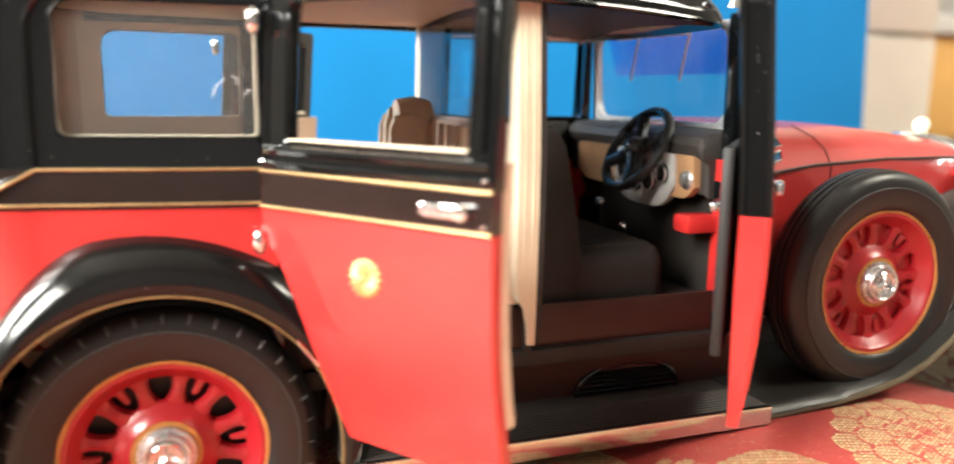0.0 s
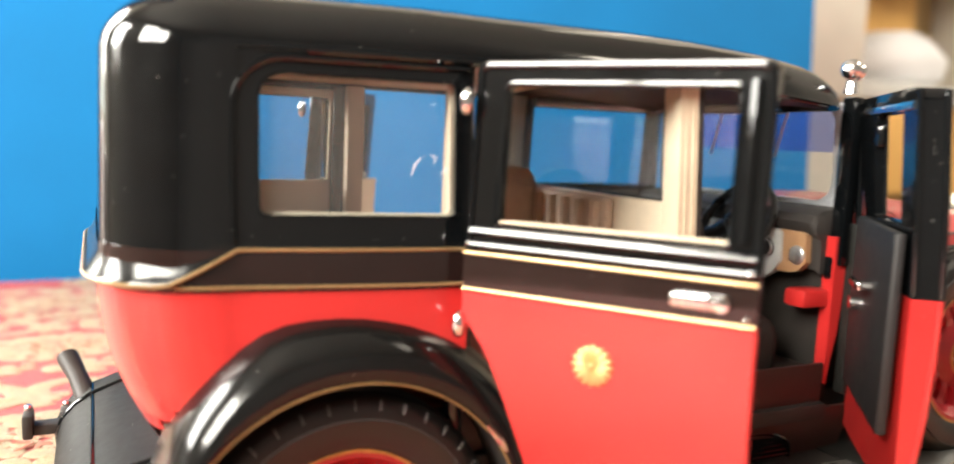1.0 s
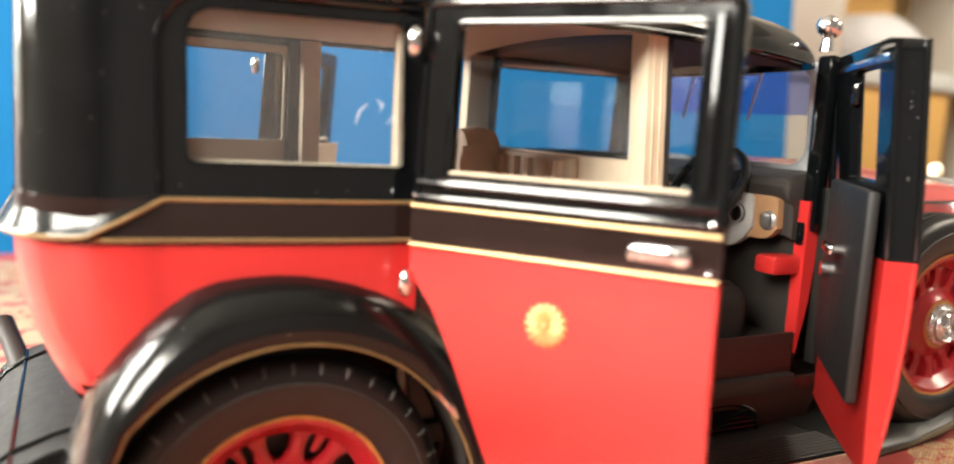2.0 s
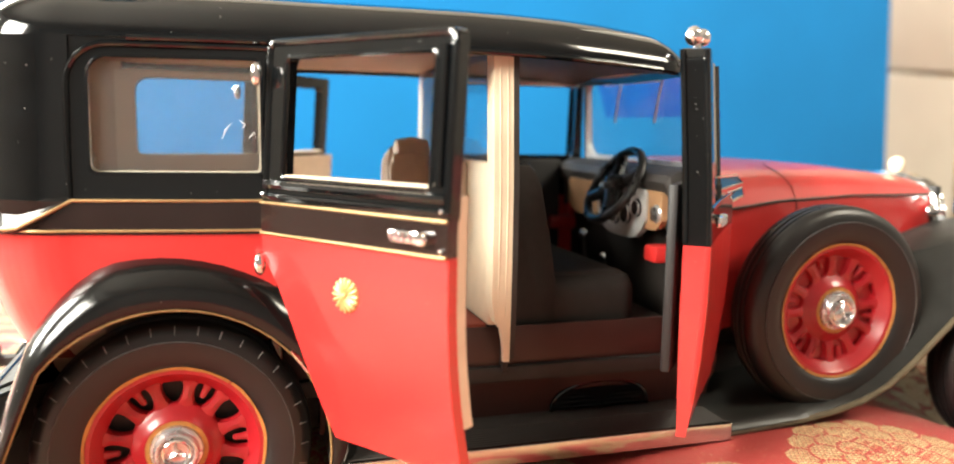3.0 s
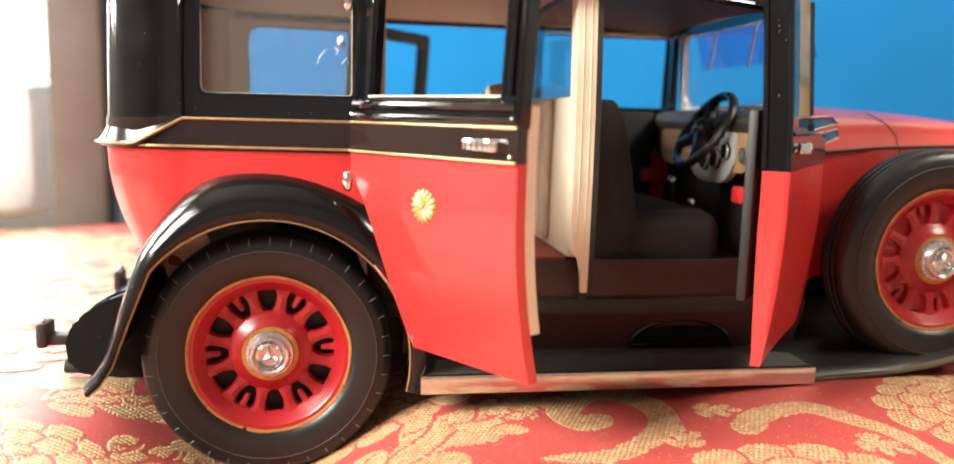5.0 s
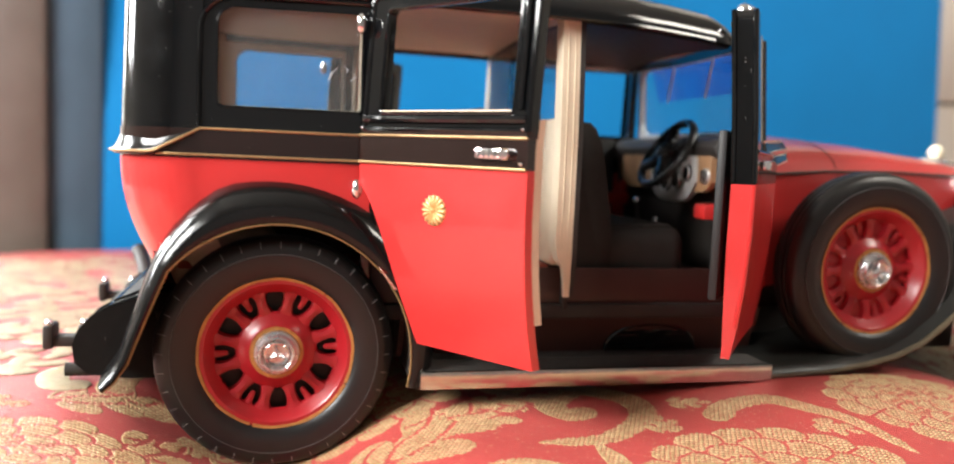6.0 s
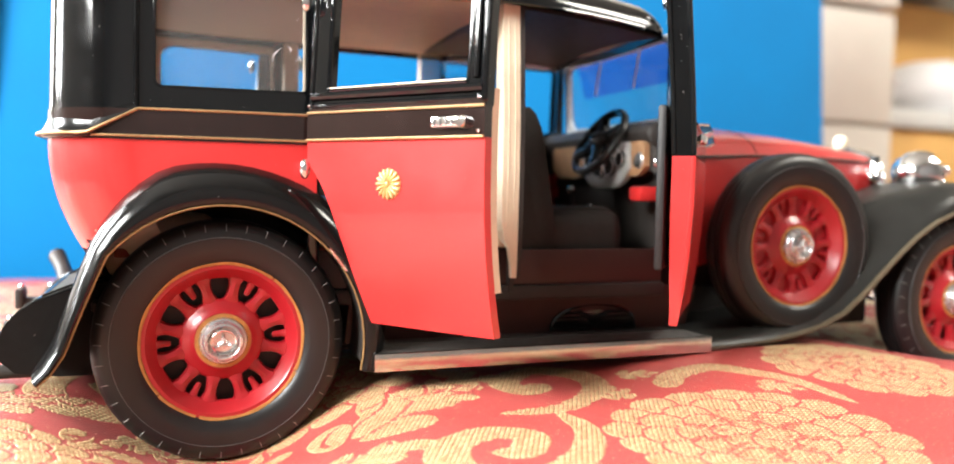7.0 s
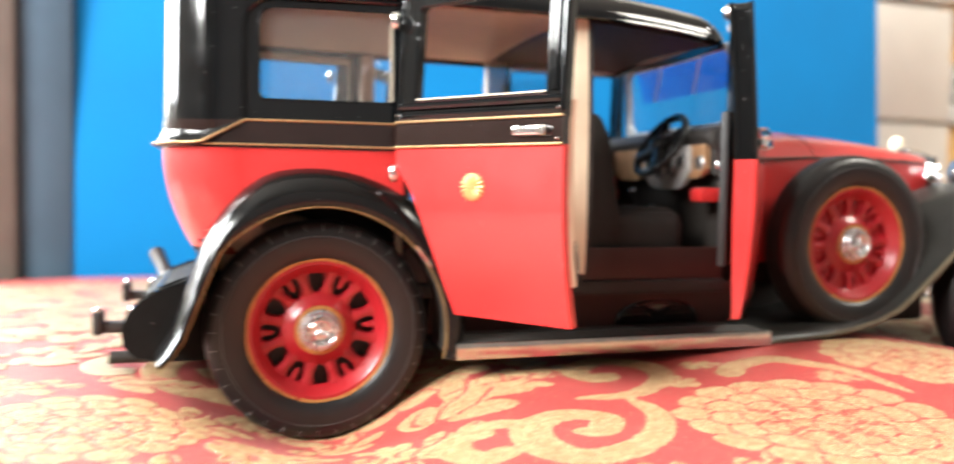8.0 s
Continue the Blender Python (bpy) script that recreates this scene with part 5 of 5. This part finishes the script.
for x in (0, 200):
    part("axle", tube([(x, 6, 24), (x, 2 * CY - 6, 24)], 2.2, 12), SATIN, car, "dark axle")

# ---- the woven pattern of the cloth ----
GOLDTHREAD, _tree, _bsdf = nodes_of("gold_thread")
_n, _l = _tree.nodes.new, _tree.links.new
_co, _turn, _wave, _big = _n("ShaderNodeTexCoord"), _n("ShaderNodeMapping"), _n("ShaderNodeTexBrick"), _n("ShaderNodeTexNoise")
_turn.inputs["Rotation"].default_value = (0, 0, -0.45)
for _key, _value in (("Scale", 1000.0), ("Brick Width", 1.05), ("Row Height", 0.6), ("Mortar Size", 0.13), ("Mortar Smooth", 1.0)):
    _wave.inputs[_key].default_value = _value
_big.inputs["Scale"].default_value = 260.0
_mix, _bump = _n("ShaderNodeMix"), _n("ShaderNodeBump")
_wave.inputs["Color1"].default_value, _wave.inputs["Color2"].default_value, _wave.inputs["Mortar"].default_value = (0.82, 0.69, 0.45, 1), (0.68, 0.53, 0.31, 1), (0.47, 0.32, 0.16, 1)
_mix.data_type, _mix.blend_type = "RGBA", "MULTIPLY"
_mix.inputs["Factor"].default_value = 0.25
_bump.inputs["Strength"].default_value, _bump.inputs["Distance"].default_value = 1.0, 0.0006
_bump.invert = True
# the rows of stitches wander a little
_warp, _sway, _bend = _n("ShaderNodeTexNoise"), _n("ShaderNodeVectorMath"), _n("ShaderNodeVectorMath")
_warp.inputs["Scale"].default_value, _warp.inputs["Detail"].default_value = 180.0, 3.0
_sway.operation, _sway.inputs["Scale"].default_value = "SCALE", 0.0015
_l(_co.outputs["Object"], _turn.inputs["Vector"]), _l(_turn.outputs["Vector"], _bend.inputs[0]), _l(_warp.outputs["Color"], _sway.inputs[0]), _l(_sway.outputs["Vector"], _bend.inputs[1]), _l(_bend.outputs["Vector"], _wave.inputs["Vector"]), _l(_co.outputs["Object"], _warp.inputs["Vector"]), _l(_co.outputs["Object"], _big.inputs["Vector"])
_l(_wave.outputs["Color"], _mix.inputs["A"]), _l(_big.outputs["Color"], _mix.inputs["B"])
_l(_mix.outputs["Result"], _bsdf.inputs["Base Color"]), _l(_wave.outputs["Fac"], _bump.inputs["Height"]), _l(_bump.outputs["Normal"], _bsdf.inputs["Normal"])
_bsdf.inputs["Roughness"].default_value, _bsdf.inputs["Metallic"].default_value = 0.4, 0.15
REDTHREAD = material("dark_red_thread", (0.38, 0.13, 0.075), 0.5, vary=0.3, scale=1500, bump=0.5, bump_scale=2500)


def lift(x, y, up):
    return (x, y, cloth_z(x, y) + up)


def petal(bm, cx, cy, angle, length, width, up):
    """One rounded, slightly domed petal or leaf lobe lying on the cloth."""
    ca, sa = math.cos(angle), math.sin(angle)
    rings = []
    for f, h in ((1.0, 0.0), (0.93, 0.1), (0.55, 0.15)):
        ring = []
        for k in range(28):
            a = math.tau * k / 28
            # the stitches end in a saw-toothed edge
            tooth = f * (1.0 if k % 2 else 0.955 if f > 0.9 else 1.0)
            u, v = length * tooth * math.cos(a), width * tooth * math.sin(a) * (1.0 + 0.25 * math.cos(a))
            ring.append(bm.verts.new(lift(cx + u * ca - v * sa, cy + u * sa + v * ca, up + h)))
        rings.append(ring)
    for a, b in zip(rings, rings[1:]):
        for i in range(28):
            bm.faces.new((a[i], a[(i + 1) % 28], b[(i + 1) % 28], b[i]))
    bm.faces.new(rings[-1])


TAKEN = []

# near figures are sewn stitch by stitch on one slanting lattice
STITCH, _tree, _bsdf = nodes_of("gold_stitch")
_n, _l = _tree.nodes.new, _tree.links.new
_geo, _ramp, _co, _fibre, _bump = _n("ShaderNodeNewGeometry"), _n("ShaderNodeValToRGB"), _n("ShaderNodeTexCoord"), _n("ShaderNodeTexNoise"), _n("ShaderNodeBump")
_ramp.color_ramp.elements[0].color, _ramp.color_ramp.elements[1].color = (0.37, 0.25, 0.12, 1), (0.55, 0.41, 0.225, 1)
_fibre.inputs["Scale"].default_value, _bump.inputs["Strength"].default_value, _bump.inputs["Distance"].default_value = 3500.0, 0.5, 0.0001
_l(_geo.outputs["Random Per Island"], _ramp.inputs["Fac"]), _l(_ramp.outputs["Color"], _bsdf.inputs["Base Color"])
_l(_co.outputs["Object"], _fibre.inputs["Vector"]), _l(_fibre.outputs["Fac"], _bump.inputs["Height"]), _l(_bump.outputs["Normal"], _bsdf.inputs["Normal"])
_bsdf.inputs["Roughness"].default_value, _bsdf.inputs["Specular IOR Level"].default_value = 0.36, 0.5
LONG, ROW, STEP, SLANT = 1.5, 0.66, 0.1, radians(27)
SEWN = np.zeros((900, 6000), bool)  # rows by steps along a row, the origin in the middle
sew_rnd = random.Random(77)


def in_sewn_area(x, y):
    return -125 < x < 190 and -125 < y < 22


def sewn_mesh(runs):
    """Low rounded stitches, each from u0 to u1 along its row."""
    ca, sa = math.cos(SLANT), math.sin(SLANT)
    verts, faces = [], []
    for u0, u1, v0 in runs:
        k, h = len(verts), 0.11 * sew_rnd.uniform(0.75, 1.25)
        tilt, wide, end = sew_rnd.uniform(-0.05, 0.05), ROW * 0.52, min(0.28, (u1 - u0) * 0.3)
        for u, v, up in ((u0, 0, -0.05), (u0 + end, -wide, -0.05), (u1 - end, -wide, -0.05), (u1, 0, -0.05), (u1 - end, wide, -0.05), (u0 + end, wide, -0.05), (u0 + end, -wide * 0.5, h), (u1 - end, -wide * 0.5, h), (u1 - end, wide * 0.5, h), (u0 + end, wide * 0.5, h)):
            v += v0 + tilt * (u - u0)
            x, y = u * ca - v * sa, u * sa + v * ca
            verts.append((x * MM, y * MM, (cloth_z(x, y) + up) * MM))
        faces += [(k + 1, k + 2, k + 7, k + 6), (k + 2, k + 3, k + 7), (k + 3, k + 8, k + 7), (k + 3, k + 4, k + 8), (k + 4, k + 5, k + 9, k + 8), (k + 5, k, k + 9), (k, k + 6, k + 9), (k, k + 1, k + 6), (k + 6, k + 7, k + 8, k + 9)]
    me = bpy.data.meshes.new("stitches")
    me.from_pydata(verts, [], faces)
    me.polygons.foreach_set("use_smooth", [True] * len(me.polygons))
    return me


def sew(name, label, cx, cy, reach, code):
    """Lays stitches where code(x, y, row) gives 1 (gold) or 2 (dark red); 3 leaves a gap."""
    ca, sa = math.cos(SLANT), math.sin(SLANT)
    uc, vc = cx * ca + cy * sa, cy * ca - cx * sa
    r0, r1, k0, k1 = int((vc - reach) // ROW), int((vc + reach) // ROW) + 1, int((uc - reach) // STEP), int((uc + reach) // STEP) + 1
    row, step = np.meshgrid(np.arange(r0, r1), np.arange(k0, k1), indexing="ij")
    u, v = step * STEP, row * ROW
    kind = code(u * ca - v * sa, u * sa + v * ca, row)
    window = SEWN[r0 + 450:r1 + 450, k0 + 3000:k1 + 3000]
    kind[window] = 0
    window |= kind > 0
    runs = {1: [], 2: []}
    for r, line in zip(range(r0, r1), kind):
        ends = [0, *(np.flatnonzero(np.diff(line)) + 1), len(line)]
        for a, b in zip(ends, ends[1:]):
            if line[a] not in runs or b - a < 3:
                continue
            u0, u1 = (k0 + a) * STEP, (k0 + b) * STEP
            cuts = [u0]
            i = math.ceil(u0 / LONG + 0.37 * r)
            while LONG * (i - 0.37 * r) < u1 - 0.4:
                if LONG * (i - 0.37 * r) > u0 + 0.4:
                    cuts.append(LONG * (i - 0.37 * r))
                i += 1
            cuts.append(u1)
            runs[line[a]] += [(c, d, r * ROW) for c, d in zip(cuts, cuts[1:])]
    if runs[1]:
        ob = part(name, sewn_mesh(runs[1]), STITCH, cloth, label)
        if runs[2]:
            part("dark_stitches", sewn_mesh(runs[2]), REDTHREAD, ob, "dark red stitches")


def in_petal(x, y, cx, cy, angle, length, width):
    """Below 1 inside a petal that is broader at its outer end."""
    ca, sa = math.cos(angle), math.sin(angle)
    u, v = ((x - cx) * ca + (y - cy) * sa) / length, ((y - cy) * ca - (x - cx) * sa) / width
    return u * u + (v / (1 + 0.25 * np.clip(u, -1, 1))) ** 2


def sewn_flower(x0, y0, size, seed):
    rnd = random.Random(seed)
    petals = []
    for count, r, length, width in ((16, 0.84, 0.18, 0.176), (13, 0.6, 0.175, 0.162), (9, 0.37, 0.16, 0.15), (5, 0.14, 0.15, 0.12)):
        turn = rnd.uniform(0, 1)
        for k in range(count):
            a = math.tau * (k + turn) / count
            rr = r * size * rnd.uniform(0.95, 1.05)
            petals.append((x0 + rr * math.cos(a), y0 + rr * math.sin(a), a, length * size, width * size * rnd.uniform(0.92, 1.06)))

    def code(x, y, row):
        kind = np.zeros(x.shape, int)
        for cx, cy, a, length, width in reversed(petals):
            free = kind == 0
            kind[free & (in_petal(x, y, cx, cy, a, length, width) < 1)] = 1
            kind[(kind == 0) & (in_petal(x, y, cx, cy, a, length + 0.5, width + 0.5) < 1)] = 3
        for k in range(9):
            a = math.tau * (k + 0.3) / 9
            spot = in_petal(x, y, x0 + 0.33 * size * math.cos(a), y0 + 0.33 * size * math.sin(a), a, 0.15 * size, 0.06 * size) < 1
            kind[spot & (kind == 1) & ((row + k) % 3 > 0)] = 2
        return kind
    sew("woven_flower", "gold woven chrysanthemum with a mottled red middle", x0, y0, size * 1.1, code)


def line_gap(x, y, pts):
    return np.min([np.hypot(x - p[0], y - p[1]) for p in pts], axis=0)


def flower(x, y, size, seed):
    """A chrysanthemum: three rings of petals round a mottled middle."""
    rnd = random.Random(seed)
    TAKEN.append((x, y, size * 1.02))
    if in_sewn_area(x, y):
        return sewn_flower(x, y, size, seed)
    bm, line = bmesh.new(), bmesh.new()
    for count, r, length, width, up in ((16, 0.86, 0.16, 0.176, 0.14), (13, 0.62, 0.155, 0.162, 0.2), (9, 0.39, 0.14, 0.15, 0.26), (5, 0.17, 0.13, 0.12, 0.32)):
        turn = rnd.uniform(0, 1)
        for k in range(count):
            a = math.tau * (k + turn) / count
            rr = r * size * rnd.uniform(0.94, 1.06)
            wide = width * size * rnd.uniform(0.9, 1.06)
            petal(bm, x + rr * math.cos(a), y + rr * math.sin(a), a, length * size, wide, up)
            petal(line, x + rr * math.cos(a), y + rr * math.sin(a), a, length * size + 0.2, wide + 0.2, up - 0.03)
    ob = part("woven_flower", bm, GOLDTHREAD, cloth, "gold woven chrysanthemum", sharp=60)
    part("petal_outline", line, REDTHREAD, ob, "thin red outline round the petals", sharp=60)
    bm = bmesh.new()
    for k in range(26):
        a = math.tau * k / 26 + rnd.uniform(-0.2, 0.2)
        rr = size * rnd.uniform(0.14, 0.44)
        petal(bm, x + rr * math.cos(a), y + rr * math.sin(a), a + rnd.uniform(-0.3, 0.3), 0.07 * size, 0.03 * size, 0.42)
    part("flower_vein", bm, REDTHREAD, ob, "dark red veins", sharp=60)


def curve_through(pts, n=7):
    out = []
    P = [Vector(p) for p in pts]
    P = [2 * P[0] - P[1]] + P + [2 * P[-1] - P[-2]]
    for a, b, c, d in zip(P, P[1:], P[2:], P[3:]):
        for k in range(n):
            t = k / n
            out.append(0.5 * (2 * b + (c - a) * t + (2 * a - 5 * b + 4 * c - d) * t * t + (3 * b - a - 3 * c + d) * t ** 3))
    return out + [P[-2]]


def scroll(pts, w0, w1, w2):
    """A ribbon along a bent line; its half width goes from w0 over w1 to w2."""
    line = curve_through(pts, 15)
    TAKEN.extend((p.x, p.y, w1) for p in line[::4])
    rows = []
    count = len(line)
    mid = sum((p for p in line), Vector((0, 0))) / count
    if in_sewn_area(mid.x, mid.y):
        def half(t):
            w = w0 + (w1 - w0) * t * 2 if t < 0.5 else w1 + (w2 - w1) * (t - 0.5) * 2
            return w * min(1.0, 0.35 + 12 * min(t, 1 - t))

        def code(x, y, row):
            inside = np.min([np.hypot(x - p.x, y - p.y) - half(i / (count - 1)) for i, p in enumerate(line)], axis=0)
            return np.where(inside < 0, 1, 0)
        return sew("woven_scroll", "gold woven scroll", mid.x, mid.y, max((p - mid).length for p in line) + w1, code)
    for i, p in enumerate(line):
        d = (line[min(count - 1, i + 1)] - line[max(0, i - 1)]).normalized()
        side = Vector((-d.y, d.x))
        t = i / (count - 1)
        w = w0 + (w1 - w0) * t * 2 if t < 0.5 else w1 + (w2 - w1) * (t - 0.5) * 2
        w *= min(1.0, 0.35 + 4 * min(t, 1 - t) * 3)
        w += 0.11 if i % 2 else -0.11
        rows.append([lift(p.x + side.x * w * s, p.y + side.y * w * s, h) for s, h in ((-1, 0.1), (-0.9, 0.22), (0, 0.26), (0.9, 0.22), (1, 0.1))])
    part("woven_scroll", grid(rows), GOLDTHREAD, cloth, "gold woven scroll", sharp=60)


LOBES = ((0, 0, 0, 1.0), (-0.5, 0.45, 0.7, 0.8), (0.45, 0.4, 0.5, 0.75), (-0.35, -0.5, -0.6, 0.8), (0.55, -0.42, -0.5, 0.7), (1.1, 0.1, 0.1, 0.6))
VEINS = (((-0.62, 0.08), (-0.2, 0.24), (0.25, 0.2), (0.6, 0.3)), ((-0.5, -0.2), (-0.1, -0.26), (0.3, -0.2), (0.62, -0.12)), ((-0.75, 0.3), (-0.6, 0.5), (-0.3, 0.62), (-0.1, 0.6)), ((0.3, 0.5), (0.5, 0.36), (0.75, 0.38), (0.9, 0.5)), ((0.75, 0.05), (0.95, -0.1), (1.2, 0.0), (1.4, 0.15)))


def leaf(x, y, turn, size):
    """A fan of lobes, parted by thin lines where the ground shows."""
    TAKEN.append((x, y, size * 0.9))
    c, d = math.cos(turn), math.sin(turn)
    lobes = [(x + size * (u * c - v * d), y + size * (u * d + v * c), turn + a, 0.66 * size * s, 0.36 * size * s) for u, v, a, s in LOBES]
    if in_sewn_area(x, y):
        veins = [[(x + size * (p.x * c - p.y * d), y + size * (p.x * d + p.y * c)) for p in curve_through(line, 8)] for line in VEINS] if size > 6.5 else []

        def code(px, py, row):
            kind = np.zeros(px.shape, int)
            for lobe in lobes:
                kind[in_petal(px, py, *lobe) < 1] = 1
            for vein in veins:
                kind[(kind == 1) & (line_gap(px, py, vein) < 0.45)] = 3
            return kind
        return sew("woven_leaf", "gold woven leaf", x, y, size * 2, code)
    bm = bmesh.new()
    for k, lobe in enumerate(lobes):
        petal(bm, *lobe, 0.09 + 0.03 * k)
    part("woven_leaf", bm, GOLDTHREAD, cloth, "gold woven leaf", sharp=60)


HOOK = [(63.5, -13.5), (58, -16), (56.5, -8.5), (66, -0.5), (73.8, -9.5), (72, -20.5), (60, -29.8), (47.5, -30)]
SPIRAL = [(57.5, -31.5), (57.5, -43), (52.5, -53), (45.8, -59.6), (37, -63.4), (31.5, -61), (29.5, -53.5), (32.5, -44), (40.5, -40), (46.3, -44), (42.5, -51), (38, -50.5)]
CURL = [(24.5, -54.8), (18.5, -57), (16.2, -48.5), (21.2, -41.2), (27.8, -40.2), (31.8, -44.3)]
BRANCH = [(85.5, -25.5), (91.5, -20), (101, -19), (106.5, -26), (111, -34), (113, -48)]


def moved(pts, dx, dy):
    return [(x + dx, y + dy) for x, y in pts]


for i, (x, y, s) in enumerate(((83.5, -55.5, 25), (136.5, -27, 22), (-43, -25.5, 21))):
    flower(x, y, s, i)
scroll(HOOK, 3.3, 3.6, 1.8)
scroll(SPIRAL, 2.0, 4.0, 2.8)
scroll(CURL, 3.0, 3.4, 2.2)
scroll(BRANCH, 3.2, 2.6, 1.4)
leaf(27, -20, 0.75, 14)
leaf(105, -35, -0.9, 4)
leaf(45, -5, 0.1, 5)
leaf(84, -15, -0.4, 4)
leaf(8, -36, 2.2, 5)
leaf(60, -75, 0.4, 7)
leaf(100, -84, 0.2, 7)
leaf(4, -62, 1.0, 8)
leaf(-14, -44, 0.3, 7)
leaf(-16, -76, 0.8, 9)
leaf(44, -76, 2.0, 6)
leaf(74, -26, 1.2, 4)
leaf(-25, -14, 0.9, 10)
leaf(-36, 8, 0.3, 9)
leaf(-14, -33, -0.5, 10)
leaf(15, -44, 0.6, 9)
leaf(38, -14, 0.2, 9)
leaf(52, -4, -0.3, 6)
leaf(-68, -8, 0.5, 8)
leaf(-70, -48, 2.2, 8)
done = {(0, 0), (1, 0), (-1, 1)}
for i in range(-9, 12):
    for j in range(-6, 9):
        dx, dy = 62 * i - 63 * j, 42 * i + 72 * j
        x, y = 82.5 + dx, -55.5 + dy
        if (i, j) in done or not (-230 < x < 420 and -130 < y < 385):
            continue
        flower(x, y, 25, 31 * i + j)
        if not (-15 < 50 + dx < 125 and -75 < -30 + dy < 12):
            scroll(moved(HOOK, dx, dy), 3.3, 3.6, 1.8)
            scroll(moved(SPIRAL, dx, dy), 2.0, 4.0, 2.8)
            scroll(moved(CURL, dx, dy), 3.0, 3.4, 2.2)
            leaf(27 + dx, -22 + dy, 0.75, 12)
            leaf(60 + dx, -72 + dy, 0.4, 9)
            leaf(108 + dx, -62 + dy, 1.4, 7)
        for k, (u, v, s) in enumerate(((-30, 44, 6), (30, -12, 6), (-4, 36, 7), (33, 24, 6), (-34, -16, 5))):
            if not (-15 < x + u < 135 and -80 < y + v < 0):
                leaf(x + u, y + v, k * 1.3 + i, s)

# small leaves between the larger figures
rnd = random.Random(4)
for i in range(-16, 8):
    for j in range(-8, 20):
        x, y = 15 * i + rnd.uniform(-4, 4), 15 * j + rnd.uniform(-4, 4)
        room = min(math.hypot(x - a, y - b) - r for a, b, r in TAKEN)
        if room > 2.2 and x < 62:
            leaf(x, y, rnd.uniform(-0.8, 1.6), min(9.5, 2.2 + 0.85 * room))

# single gold stitches that show through the red ground
rnd = random.Random(11)
bm = bmesh.new()
spots = [(rnd.uniform(-60, 175), rnd.uniform(-95, 8), rnd.uniform(2, 7)) for _ in range(90)]
for sx, sy, sr in spots:
    for _ in range(26):
        x, y = rnd.gauss(sx, sr), rnd.gauss(sy, sr)
        u, v = rnd.uniform(0.12, 0.26), rnd.uniform(0.05, 0.09)
        corners = [bm.verts.new(lift(x + a * u * 0.9 - b * v * 0.43, y + a * u * 0.43 + b * v * 0.9, h)) for a, b, h in ((-1, 0, 0.02), (0, -1, 0.05), (1, 0, 0.02), (0, 1, 0.05))]
        top = bm.verts.new(lift(x, y, 0.13))
        for k in range(4):
            bm.faces.new((corners[k], corners[(k + 1) % 4], top))
flecks = part("gold_stitches", bm, GOLDTHREAD, cloth, "loose gold stitches in the red ground", sharp=60)
tagged(flecks, kind="stuff")
